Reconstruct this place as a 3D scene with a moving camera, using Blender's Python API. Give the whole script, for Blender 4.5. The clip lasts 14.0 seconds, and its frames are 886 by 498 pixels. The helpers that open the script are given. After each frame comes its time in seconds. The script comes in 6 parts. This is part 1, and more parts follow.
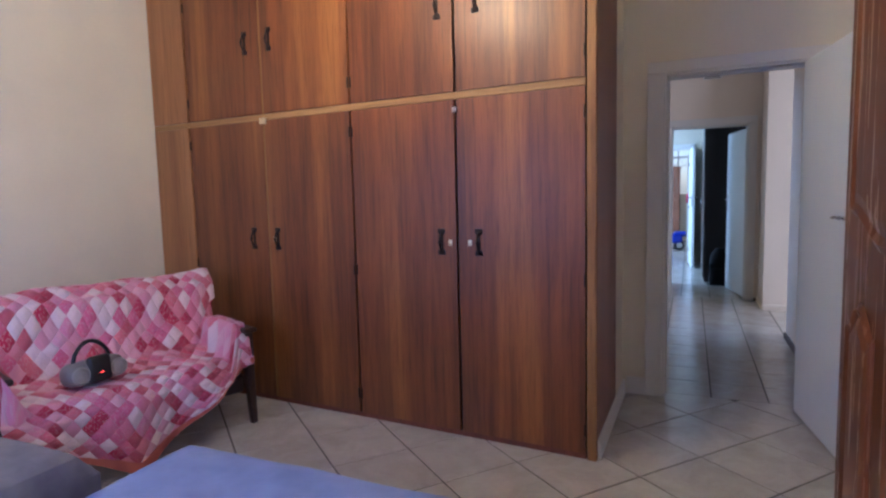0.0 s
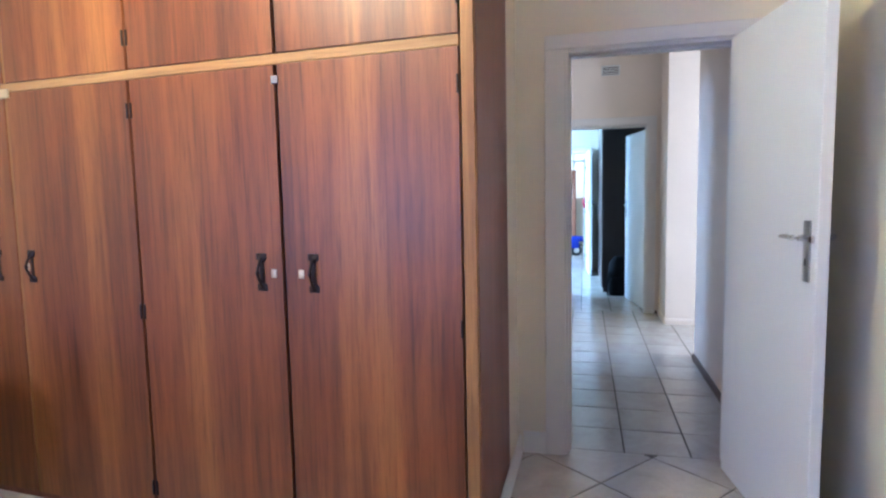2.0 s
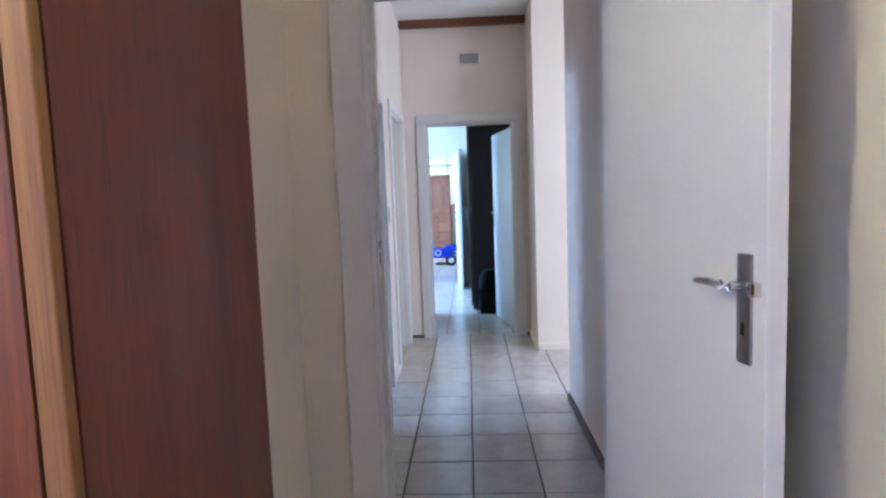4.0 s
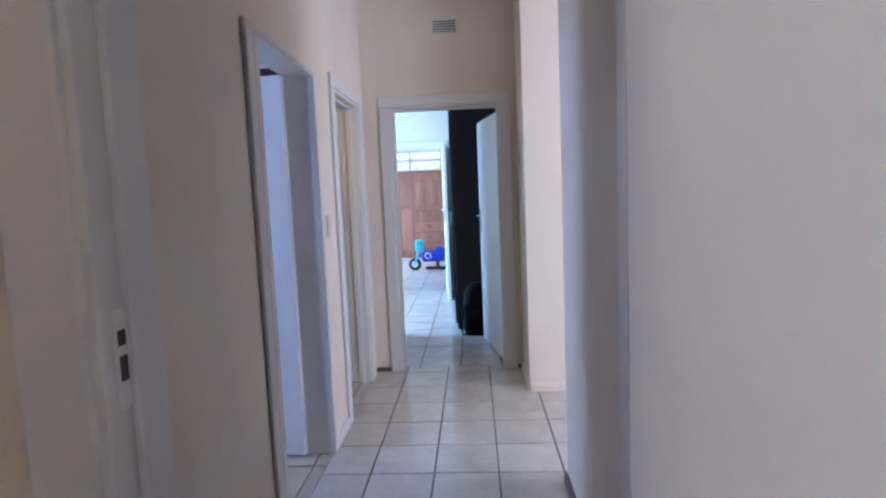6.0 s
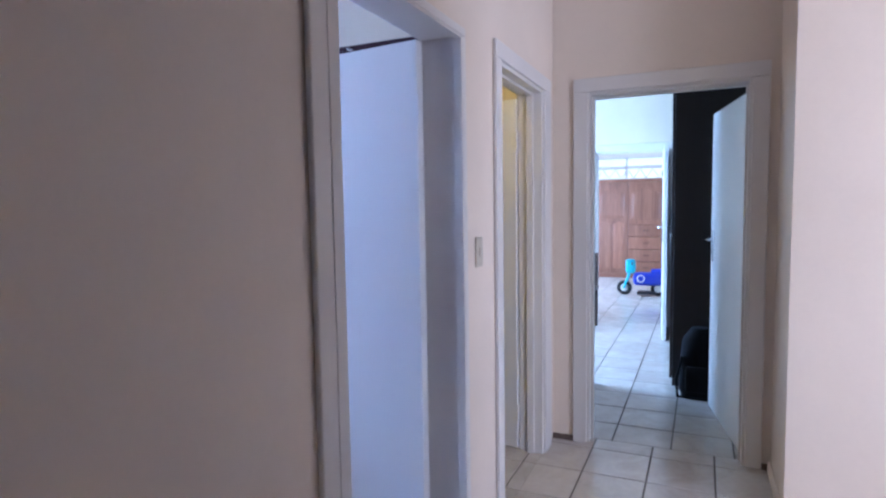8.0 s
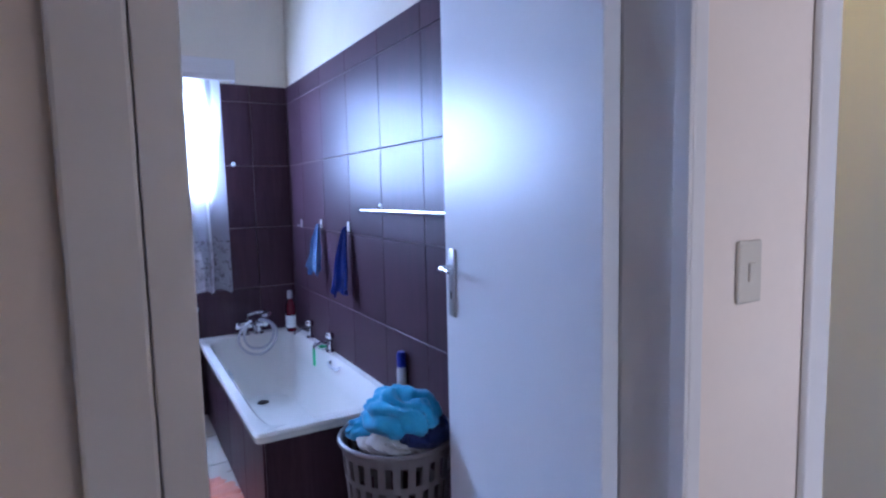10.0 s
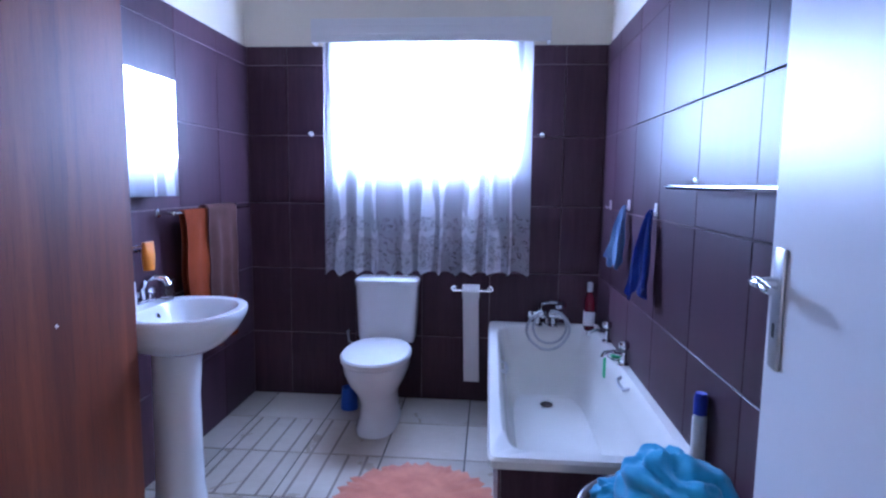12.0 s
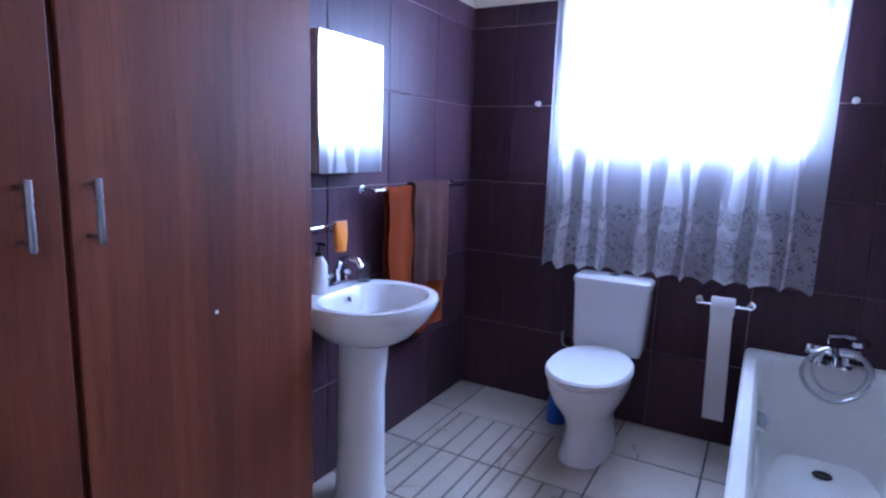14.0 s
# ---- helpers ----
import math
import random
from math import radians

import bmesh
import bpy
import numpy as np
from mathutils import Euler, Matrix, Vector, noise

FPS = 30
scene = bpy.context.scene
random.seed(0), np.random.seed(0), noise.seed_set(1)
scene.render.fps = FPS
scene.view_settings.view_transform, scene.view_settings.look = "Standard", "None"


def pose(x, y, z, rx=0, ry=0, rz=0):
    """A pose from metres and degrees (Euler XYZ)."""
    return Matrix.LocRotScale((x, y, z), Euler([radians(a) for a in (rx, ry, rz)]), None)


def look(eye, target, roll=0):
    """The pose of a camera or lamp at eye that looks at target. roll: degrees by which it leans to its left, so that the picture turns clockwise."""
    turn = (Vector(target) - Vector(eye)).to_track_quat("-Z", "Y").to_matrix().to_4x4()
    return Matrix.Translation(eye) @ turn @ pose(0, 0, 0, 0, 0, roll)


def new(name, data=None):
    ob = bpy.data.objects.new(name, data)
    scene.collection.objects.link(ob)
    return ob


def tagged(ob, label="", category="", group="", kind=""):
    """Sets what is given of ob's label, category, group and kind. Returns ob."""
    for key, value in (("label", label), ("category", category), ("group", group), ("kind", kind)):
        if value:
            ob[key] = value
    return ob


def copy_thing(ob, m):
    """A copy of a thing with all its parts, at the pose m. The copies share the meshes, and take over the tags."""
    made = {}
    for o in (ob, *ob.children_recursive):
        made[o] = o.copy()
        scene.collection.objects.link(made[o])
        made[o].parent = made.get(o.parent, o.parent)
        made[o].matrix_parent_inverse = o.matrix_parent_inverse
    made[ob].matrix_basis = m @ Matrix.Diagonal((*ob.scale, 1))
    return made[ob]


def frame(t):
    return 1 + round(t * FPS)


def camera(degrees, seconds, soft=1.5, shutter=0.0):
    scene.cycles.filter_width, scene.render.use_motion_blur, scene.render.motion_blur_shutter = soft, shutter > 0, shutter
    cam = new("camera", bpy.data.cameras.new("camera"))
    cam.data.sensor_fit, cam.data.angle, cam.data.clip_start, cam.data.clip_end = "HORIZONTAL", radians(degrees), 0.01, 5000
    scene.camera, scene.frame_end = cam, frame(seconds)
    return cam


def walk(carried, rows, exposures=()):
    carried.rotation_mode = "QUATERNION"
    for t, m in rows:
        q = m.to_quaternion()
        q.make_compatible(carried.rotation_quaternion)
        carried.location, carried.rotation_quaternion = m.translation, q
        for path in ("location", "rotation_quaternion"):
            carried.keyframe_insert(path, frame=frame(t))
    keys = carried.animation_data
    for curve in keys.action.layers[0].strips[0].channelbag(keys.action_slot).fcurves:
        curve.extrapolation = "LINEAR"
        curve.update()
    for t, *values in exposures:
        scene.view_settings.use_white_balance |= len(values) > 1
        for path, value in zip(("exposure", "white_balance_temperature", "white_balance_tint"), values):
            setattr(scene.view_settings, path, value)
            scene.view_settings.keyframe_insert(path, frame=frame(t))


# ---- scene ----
cam = camera(75.2, 14.0, soft=2.4)
PATH = [
    (0, (0.439, -3.868, 1.329), (-0.351, -2.04, 1.141), -1.4),
    (0.5, (0.426, -3.641, 1.342), (-0.31, -1.791, 1.156), -1.3),
    (1, (0.425, -3.424, 1.342), (-0.249, -1.549, 1.159), -1.3),
    (1.5, (0.373, -3.175, 1.358), (-0.215, -1.272, 1.172), -1.3),
    (2, (0.368, -2.927, 1.348), (-0.107, -0.994, 1.161), -1.2),
    (2.5, (0.418, -2.631, 1.363), (0.012, -0.682, 1.178), -1.1),
    (3, (0.441, -2.397, 1.369), (0.144, -0.427, 1.187), -1.1),
    (3.5, (0.485, -2.145, 1.368), (0.337, -0.159, 1.188), -1.2),
    (3.7, (0.534, -2.02, 1.361), (0.432, -0.03, 1.184), -2.0),
    (5.8, (0.782, -0.851, 1.398), (0.707, 1.137, 1.199), -2.3),
    (6, (0.82, -0.762, 1.409), (0.709, 1.225, 1.211), -2.4),
    (6.5, (0.826, -0.501, 1.406), (0.607, 1.477, 1.213), -2.2),
    (7, (0.822, -0.248, 1.405), (0.455, 1.71, 1.23), -1.9),
    (7.5, (0.817, 0.01, 1.425), (0.191, 1.902, 1.259), -1.8),
    (7.7, (0.818, 0.12, 1.43), (0.117, 1.987, 1.271), -1.5),
    (9.8, (0.772, 1.277, 1.426), (-0.891, 2.372, 1.238), -0.5),
    (10, (0.657, 1.397, 1.407), (-1.074, 2.38, 1.212), -1.3),
    (10.5, (0.501, 1.535, 1.384), (-1.338, 2.294, 1.178), -0.6),
    (11, (0.378, 1.633, 1.362), (-1.544, 2.135, 1.136), -0.5),
    (11.5, (0.285, 1.727, 1.363), (-1.699, 1.848, 1.143), 0.2),
    (12, (0.158, 1.789, 1.339), (-1.822, 1.631, 1.11), 0.7),
    (12.5, (-0.024, 1.81, 1.359), (-1.967, 1.41, 1.103), 1.0),
    (13, (-0.154, 1.813, 1.366), (-2.05, 1.239, 1.096), 1.3),
    (13.5, (-0.271, 1.79, 1.379), (-2.101, 1.038, 1.085), 1.5),
    (14, (-0.334, 1.807, 1.361), (-2.057, 0.849, 1.025), 1.9),
]
STOPS = [(0, 0.40, 4800, 18), (0.5, 0.60, 4780, 16), (1.5, 1.40, 4650, 10), (3.0, 1.46, 4600, 10), (3.7, 1.36, 4650, 12), (5.8, 1.00, 4850, 18), (6.5, 1.04, 4850, 20),
         (7.7, 1.04, 4850, 22), (9.8, 0.70, 4800, 22), (10.5, 0.90, 4770, 24), (11.0, 0.86, 4750, 25), (14.0, 0.66, 4850, 25)]
walk(cam, [(t, look(eye, target, roll)) for t, eye, target, roll in PATH], STOPS)

# ---- world and lights ----
world = bpy.data.worlds.new("sky")
scene.world = world
world.use_nodes = True
wn = world.node_tree
sky = wn.nodes.new("ShaderNodeTexSky")
sky.sky_type = "NISHITA"
sky.sun_disc = False
sky.sun_elevation, sky.sun_rotation = radians(48), radians(60)
wn.links.new(sky.outputs[0], wn.nodes["Background"].inputs[0])
wn.nodes["Background"].inputs[1].default_value = 0.12


def area_lamp(name, m, w, h, watts, colour):
    d = bpy.data.lights.new(name, "AREA")
    d.shape, d.size, d.size_y, d.energy, d.color = "RECTANGLE", w, h, watts, colour
    ob = new(name, d)
    ob.matrix_world = m
    return ob


sun = new("sun", bpy.data.lights.new("sun", "SUN"))
sun.data.energy, sun.data.angle, sun.data.color = 3.0, radians(0.5), (1.0, 0.94, 0.86)
sun.matrix_world = look((8, 4, 9), (0, 0, 0))

DAY = (0.62, 0.76, 1.0)
area_lamp("daylight_bathroom_window", look((-3.31, 1.405, 1.77), (0, 1.405, 1.25)), 0.94, 0.60, 72, DAY)
area_lamp("daylight_bedroom_window", look((-2.10, -5.02, 1.45), (-1.7, 0, 1.2)), 1.6, 1.1, 22, (0.52, 0.62, 1.0))
# added bluish light from the right for sofa and bed; its window is unseen
area_lamp("daylight_bedroom_east_window", look((1.33, -4.28, 1.5), (-2.2, -2.4, 0.25)), 1.0, 1.15, 19, (0.46, 0.58, 1.0))
area_lamp("daylight_side_room_window", look((4.1, 1.3, 1.5), (1.2, 2.8, 1.2)), 1.8, 1.4, 45, (1.0, 0.94, 0.90))
area_lamp("daylight_second_room_window", look((-2.45, 5.6, 1.5), (0.6, 5.2, 0.8)), 1.5, 1.2, 115, (0.55, 0.80, 1.0))
area_lamp("daylight_third_room_window", look((-2.4, 9.6, 1.5), (0.4, 9.6, 0.4)), 2.4, 1.5, 98, (0.66, 0.84, 1.0))
closet_bulb = new("closet_bulb_light", bpy.data.lights.new("closet_bulb_light", "POINT"))
closet_bulb.data.energy, closet_bulb.data.color, closet_bulb.data.shadow_soft_size = 5, (1.0, 0.74, 0.24), 0.05
closet_bulb.matrix_world = pose(-0.72, 2.86, 2.80)
bulb = new("ceiling_bulb_light", bpy.data.lights.new("ceiling_bulb_light", "POINT"))
bulb.data.energy, bulb.data.color, bulb.data.shadow_soft_size = 72, (1.0, 0.75, 0.36), 0.09
bulb.matrix_world = pose(-0.92, -2.08, 2.60)


# ---- materials ----
def mat_base(name):
    m = bpy.data.materials.new(name)
    m.use_nodes = True
    return m, m.node_tree, m.node_tree.nodes["Principled BSDF"]


def nd(nt, kind, **inputs):
    n = nt.nodes.new(kind)
    for k, v in inputs.items():
        n.inputs[k.replace("_", " ")].default_value = v
    return n


def ramp(nt, fac, stops):
    r = nt.nodes.new("ShaderNodeValToRGB")
    el = r.color_ramp.elements
    while len(el) < len(stops):
        el.new(0.5)
    for e, (p, c) in zip(el, stops):
        e.position, e.color = p, (*c, 1)
    nt.links.new(fac, r.inputs[0])
    return r.outputs[0]


def mixc(nt, fac, a, b, mode="MIX"):
    n = nt.nodes.new("ShaderNodeMix")
    n.data_type, n.blend_type = "RGBA", mode
    for sock, v in ((n.inputs[0], fac), (n.inputs[6], a), (n.inputs[7], b)):
        if isinstance(v, (int, float)):
            sock.default_value = v
        elif isinstance(v, tuple):
            sock.default_value = (*v, 1)
        else:
            nt.links.new(v, sock)
    return n.outputs[2]


def coords(nt, scale=(1, 1, 1), generated=False):
    tc = nt.nodes.new("ShaderNodeTexCoord")
    mp = nt.nodes.new("ShaderNodeMapping")
    mp.inputs["Scale"].default_value = scale
    nt.links.new(tc.outputs["Object"], mp.inputs[0])
    return mp.outputs[0]


def noise_tex(nt, vec, scale, detail=4, rough=0.55, distort=0.0):
    n = nd(nt, "ShaderNodeTexNoise", Scale=scale, Detail=detail, Roughness=rough, Distortion=distort)
    nt.links.new(vec, n.inputs["Vector"])
    return n.outputs[0]


def bump(nt, bsdf, height, strength, distance=0.002):
    b = nd(nt, "ShaderNodeBump", Strength=strength, Distance=distance)
    nt.links.new(height, b.inputs["Height"])
    nt.links.new(b.outputs[0], bsdf.inputs["Normal"])


def paint(name, colour, rough=0.5, vary=0.06, relief=0.25, grain=60, metal=0.0, spec=0.5):
    """Painted or plain surface with broad tonal drift, fine grain and slight relief."""
    m, nt, b = mat_base(name)
    v = coords(nt)
    broad, fine = noise_tex(nt, v, 1.3, 3), noise_tex(nt, v, grain, 3)
    dark = tuple(c * (1 - vary * 1.6) for c in colour)
    lite = tuple(min(1, c * (1 + vary)) for c in colour)
    c1 = ramp(nt, broad, [(0.3, dark), (0.7, lite)])
    c2 = mixc(nt, 0.12, c1, ramp(nt, fine, [(0.35, dark), (0.65, lite)]))
    nt.links.new(c2, b.inputs["Base Color"])
    b.inputs["Metallic"].default_value = metal
    b.inputs["Specular IOR Level"].default_value = spec
    rr = nt.nodes.new("ShaderNodeMapRange")
    rr.inputs[3].default_value, rr.inputs[4].default_value = max(0.02, rough - 0.08), min(1, rough + 0.08)
    nt.links.new(noise_tex(nt, v, 7, 4), rr.inputs[0])
    nt.links.new(rr.outputs[0], b.inputs["Roughness"])
    if relief:
        bump(nt, b, fine, relief, 0.0015)
    return m


def wood(name, dark, mid, lite, rough=0.35, axis="z", scale=1.0, coat=0.0, streak=1.0, pores=0.4, fine=0.0):
    """Wood with stretched grain, darker heart streaks and random tone by piece."""
    m, nt, b = mat_base(name)
    k = {"x": (0.6, 14, 14), "y": (14, 0.6, 14), "z": (14, 14, 0.6)}[axis]
    info = nt.nodes.new("ShaderNodeObjectInfo")
    v0 = coords(nt, tuple(s * scale for s in k))
    add = nt.nodes.new("ShaderNodeVectorMath")
    mul = nt.nodes.new("ShaderNodeMath")
    mul.operation = "MULTIPLY"
    mul.inputs[1].default_value = 37.0
    nt.links.new(info.outputs["Random"], mul.inputs[0])
    nt.links.new(v0, add.inputs[0])
    nt.links.new(mul.outputs[0], add.inputs[1])
    v = add.outputs[0]
    band = noise_tex(nt, v, 0.55, 3, 0.5, 0.4)
    grain = noise_tex(nt, v, 3.2, 6, 0.65, 0.6)
    c1 = ramp(nt, band, [(0.30, dark), (0.43, mid), (0.55, mid), (0.68, lite)])
    c2 = mixc(nt, 0.45 * streak, c1, ramp(nt, grain, [(0.3, dark), (0.62, lite)]))
    pore = noise_tex(nt, v, 9.0, 3, 0.6, 0.2)
    c2 = mixc(nt, pores, c2, ramp(nt, pore, [(0.34, (0.35, 0.33, 0.32)), (0.46, (1, 1, 1))]), "MULTIPLY")
    if fine:
        line = noise_tex(nt, v, 24.0, 4, 0.7, 0.3)
        c2 = mixc(nt, fine, c2, ramp(nt, line, [(0.36, (0.42, 0.36, 0.34)), (0.50, (1, 1, 1)), (0.66, (1.0, 1.0, 1.0))]), "MULTIPLY")
    hsv = nt.nodes.new("ShaderNodeHueSaturation")
    vr = nt.nodes.new("ShaderNodeMapRange")
    vr.inputs[3].default_value, vr.inputs[4].default_value = 0.85, 1.12
    nt.links.new(info.outputs["Random"], vr.inputs[0])
    nt.links.new(vr.outputs[0], hsv.inputs["Value"])
    nt.links.new(c2, hsv.inputs["Color"])
    nt.links.new(hsv.outputs[0], b.inputs["Base Color"])
    rr = nt.nodes.new("ShaderNodeMapRange")
    rr.inputs[3].default_value, rr.inputs[4].default_value = rough - 0.06, rough + 0.14
    nt.links.new(grain, rr.inputs[0])
    nt.links.new(rr.outputs[0], b.inputs["Roughness"])
    b.inputs["Coat Weight"].default_value = coat
    b.inputs["Coat Roughness"].default_value = 0.30
    bump(nt, b, grain, 0.10, 0.001)
    return m


def tile_mat(name, dark, mid, lite, rough, vein=6.0, vary=(0.92, 1.06), grain=(1, 1, 1), relief=0.08):
    """Glazed tile, mottled, each piece with its own tone and pattern."""
    m, nt, b = mat_base(name)
    info = nt.nodes.new("ShaderNodeObjectInfo")
    v0 = coords(nt, grain)
    mul = nt.nodes.new("ShaderNodeMath")
    mul.operation = "MULTIPLY"
    mul.inputs[1].default_value = 53.0
    nt.links.new(info.outputs["Random"], mul.inputs[0])
    add = nt.nodes.new("ShaderNodeVectorMath")
    nt.links.new(v0, add.inputs[0])
    nt.links.new(mul.outputs[0], add.inputs[1])
    big = noise_tex(nt, add.outputs[0], vein, 5, 0.6, 0.8)
    fine = noise_tex(nt, add.outputs[0], vein * 8, 4)
    c1 = ramp(nt, big, [(0.32, dark), (0.5, mid), (0.68, lite)])
    c2 = mixc(nt, 0.25, c1, ramp(nt, fine, [(0.3, dark), (0.7, lite)]))
    hsv = nt.nodes.new("ShaderNodeHueSaturation")
    vr = nt.nodes.new("ShaderNodeMapRange")
    vr.inputs[3].default_value, vr.inputs[4].default_value = vary
    nt.links.new(info.outputs["Random"], vr.inputs[0])
    nt.links.new(vr.outputs[0], hsv.inputs["Value"])
    nt.links.new(c2, hsv.inputs["Color"])
    nt.links.new(hsv.outputs[0], b.inputs["Base Color"])
    rr = nt.nodes.new("ShaderNodeMapRange")
    rr.inputs[3].default_value, rr.inputs[4].default_value = rough - 0.05, rough + 0.12
    nt.links.new(big, rr.inputs[0])
    nt.links.new(rr.outputs[0], b.inputs["Roughness"])
    bump(nt, b, fine, relief, 0.001)
    return m


CREAM = paint("cream_wall_paint", (0.72, 0.65, 0.52), 0.62, 0.05, 0.3, 45)
BEIGE = paint("beige_wall_paint", (0.74, 0.645, 0.54), 0.55, 0.05, 0.3, 45)
CEIL = paint("ceiling_paint", (0.74, 0.71, 0.66), 0.8, 0.04, 0.2, 40)
WHITE = paint("white_gloss_paint", (0.68, 0.655, 0.62), 0.33, 0.04, 0.12, 30)
DOORW = paint("white_door_paint", (0.78, 0.78, 0.78), 0.32, 0.02, 0.04, 60, spec=0.15)
GROUT = paint("dark_grout", (0.085, 0.072, 0.060), 0.9, 0.25, 0.5, 90)
TILE = tile_mat("cream_floor_tile", (0.44, 0.40, 0.35), (0.51, 0.47, 0.42), (0.57, 0.54, 0.49), 0.15, 5.0, (0.95, 1.04))
TILE_B = tile_mat("bathroom_floor_tile", (0.39, 0.33, 0.255), (0.44, 0.38, 0.30), (0.49, 0.43, 0.35), 0.26, 3.0, (0.88, 1.08))
TILE_W = tile_mat("dark_brown_wall_tile", (0.044, 0.021, 0.030), (0.058, 0.028, 0.038), (0.072, 0.035, 0.046), 0.35, 3.0, (0.85, 1.15), (9, 9, 0.7), 0.012)
TILE_W.node_tree.nodes["Principled BSDF"].inputs["Specular IOR Level"].default_value = 0.17
GROUT_W = paint("pale_wall_grout", (0.27, 0.20, 0.20), 0.9, 0.2, 0.4, 80)
TEAK = wood("varnished_brown_wardrobe_wood", (0.026, 0.006, 0.003), (0.150, 0.040, 0.009), (0.35, 0.132, 0.026), 0.40, "z", 0.42, 0.10, 0.7, 0.42, 0.36)
TEAK.node_tree.nodes["Principled BSDF"].inputs["Coat Roughness"].default_value = 0.34
TEAK_L = wood("golden_brown_filler_wood", (0.17, 0.062, 0.018), (0.28, 0.115, 0.032), (0.38, 0.17, 0.055), 0.32, "z", 0.5, 0.2)
TEAK_S = wood("dark_red_wardrobe_side", (0.085, 0.020, 0.011), (0.14, 0.034, 0.016), (0.19, 0.054, 0.025), 0.4, "z", 1.0, 0.1)
PINE = wood("yellow_pine_trim", (0.14, 0.055, 0.014), (0.25, 0.115, 0.03), (0.36, 0.19, 0.055), 0.5, "z", 1.0)
PINE_X = wood("yellow_pine_rail", (0.20, 0.085, 0.026), (0.34, 0.18, 0.055), (0.46, 0.27, 0.095), 0.5, "x", 1.0)
MAHOG = wood("carved_mahogany", (0.08, 0.022, 0.007), (0.14, 0.043, 0.013), (0.20, 0.070, 0.022), 0.22, "z", 0.9, 0.4)
ROSEW = wood("pale_rose_wood", (0.14, 0.050, 0.025), (0.23, 0.095, 0.050), (0.32, 0.15, 0.085), 0.4, "z", 0.9, 0.1)
LAMIN = wood("red_brown_laminate", (0.085, 0.020, 0.009), (0.15, 0.034, 0.012), (0.23, 0.060, 0.020), 0.5, "z", 1.0, 0.0, 0.5, 0.25, 0.3)
LAMIN.node_tree.nodes["Principled BSDF"].inputs["Specular IOR Level"].default_value = 0.3
DARKW = wood("espresso_wardrobe", (0.010, 0.006, 0.006), (0.016, 0.010, 0.010), (0.024, 0.015, 0.014), 0.5, "z", 1.0)
SOFAW = wood("dark_sofa_wood", (0.018, 0.009, 0.006), (0.032, 0.016, 0.010), (0.05, 0.026, 0.016), 0.35, "x", 1.0)
CEILW = wood("stained_timber_cornice", (0.07, 0.022, 0.008), (0.12, 0.040, 0.014), (0.17, 0.065, 0.025), 0.45, "x", 1.0)
CHROME = paint("chrome", (0.72, 0.73, 0.75), 0.12, 0.03, 0, 40, 1.0)
STEEL = paint("brushed_metal", (0.46, 0.46, 0.47), 0.32, 0.06, 0.1, 120, 1.0)
BRONZE = paint("antique_bronze", (0.045, 0.032, 0.026), 0.42, 0.25, 0.3, 90, 0.8)
BRASS = paint("pale_brass", (0.62, 0.52, 0.34), 0.35, 0.1, 0.1, 90, 0.9)
CERAM = paint("white_ceramic", (0.80, 0.80, 0.80), 0.08, 0.02, 0, 20)
ENAMEL = paint("white_bath_enamel", (0.74, 0.71, 0.64), 0.14, 0.04, 0, 12)
PLASW = paint("white_plastic", (0.76, 0.75, 0.72), 0.35, 0.03, 0.05, 60)
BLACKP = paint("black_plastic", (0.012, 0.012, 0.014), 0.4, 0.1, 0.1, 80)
GREYP = paint("grey_plastic", (0.20, 0.19, 0.19), 0.4, 0.08, 0.1, 80)


# ---- mesh helpers ----
def bx(bm, x0, x1, y0, y1, z0, z1, bevel=0.0, m=None, seg=2):
    g = bmesh.ops.create_cube(bm, size=1.0)["verts"]
    t = Matrix.Translation(((x0 + x1) / 2, (y0 + y1) / 2, (z0 + z1) / 2)) @ Matrix.Diagonal((abs(x1 - x0), abs(y1 - y0), abs(z1 - z0), 1))
    bmesh.ops.transform(bm, matrix=t, verts=g)
    if bevel > 0:
        es = list({e for v in g for e in v.link_edges})
        r = bmesh.ops.bevel(bm, geom=es, offset=bevel, segments=seg, profile=0.5, affect="EDGES")
        g = list({v for f in r["faces"] for v in f.verts} | {v for v in g if v.is_valid})
    if m is not None:
        bmesh.ops.transform(bm, matrix=m, verts=g)
    return g


def lathe(bm, profile, n=24, m=None, sx=1.0, sy=1.0):
    """Turns (radius, height) pairs round z; closed where the radius is 0."""
    rings = []
    for r, z in profile:
        if r < 1e-6:
            rings.append([bm.verts.new((0, 0, z))])
        else:
            rings.append([bm.verts.new((sx * r * math.cos(2 * math.pi * i / n), sy * r * math.sin(2 * math.pi * i / n), z)) for i in range(n)])
    for a, b in zip(rings, rings[1:]):
        for i in range(n):
            j = (i + 1) % n
            if len(a) == 1 and len(b) == 1:
                continue
            if len(a) == 1:
                bm.faces.new((a[0], b[j], b[i]))
            elif len(b) == 1:
                bm.faces.new((a[i], a[j], b[0]))
            else:
                bm.faces.new((a[i], a[j], b[j], b[i]))
    vs = [v for r in rings for v in r]
    if m is not None:
        bmesh.ops.transform(bm, matrix=m, verts=vs)
    return vs


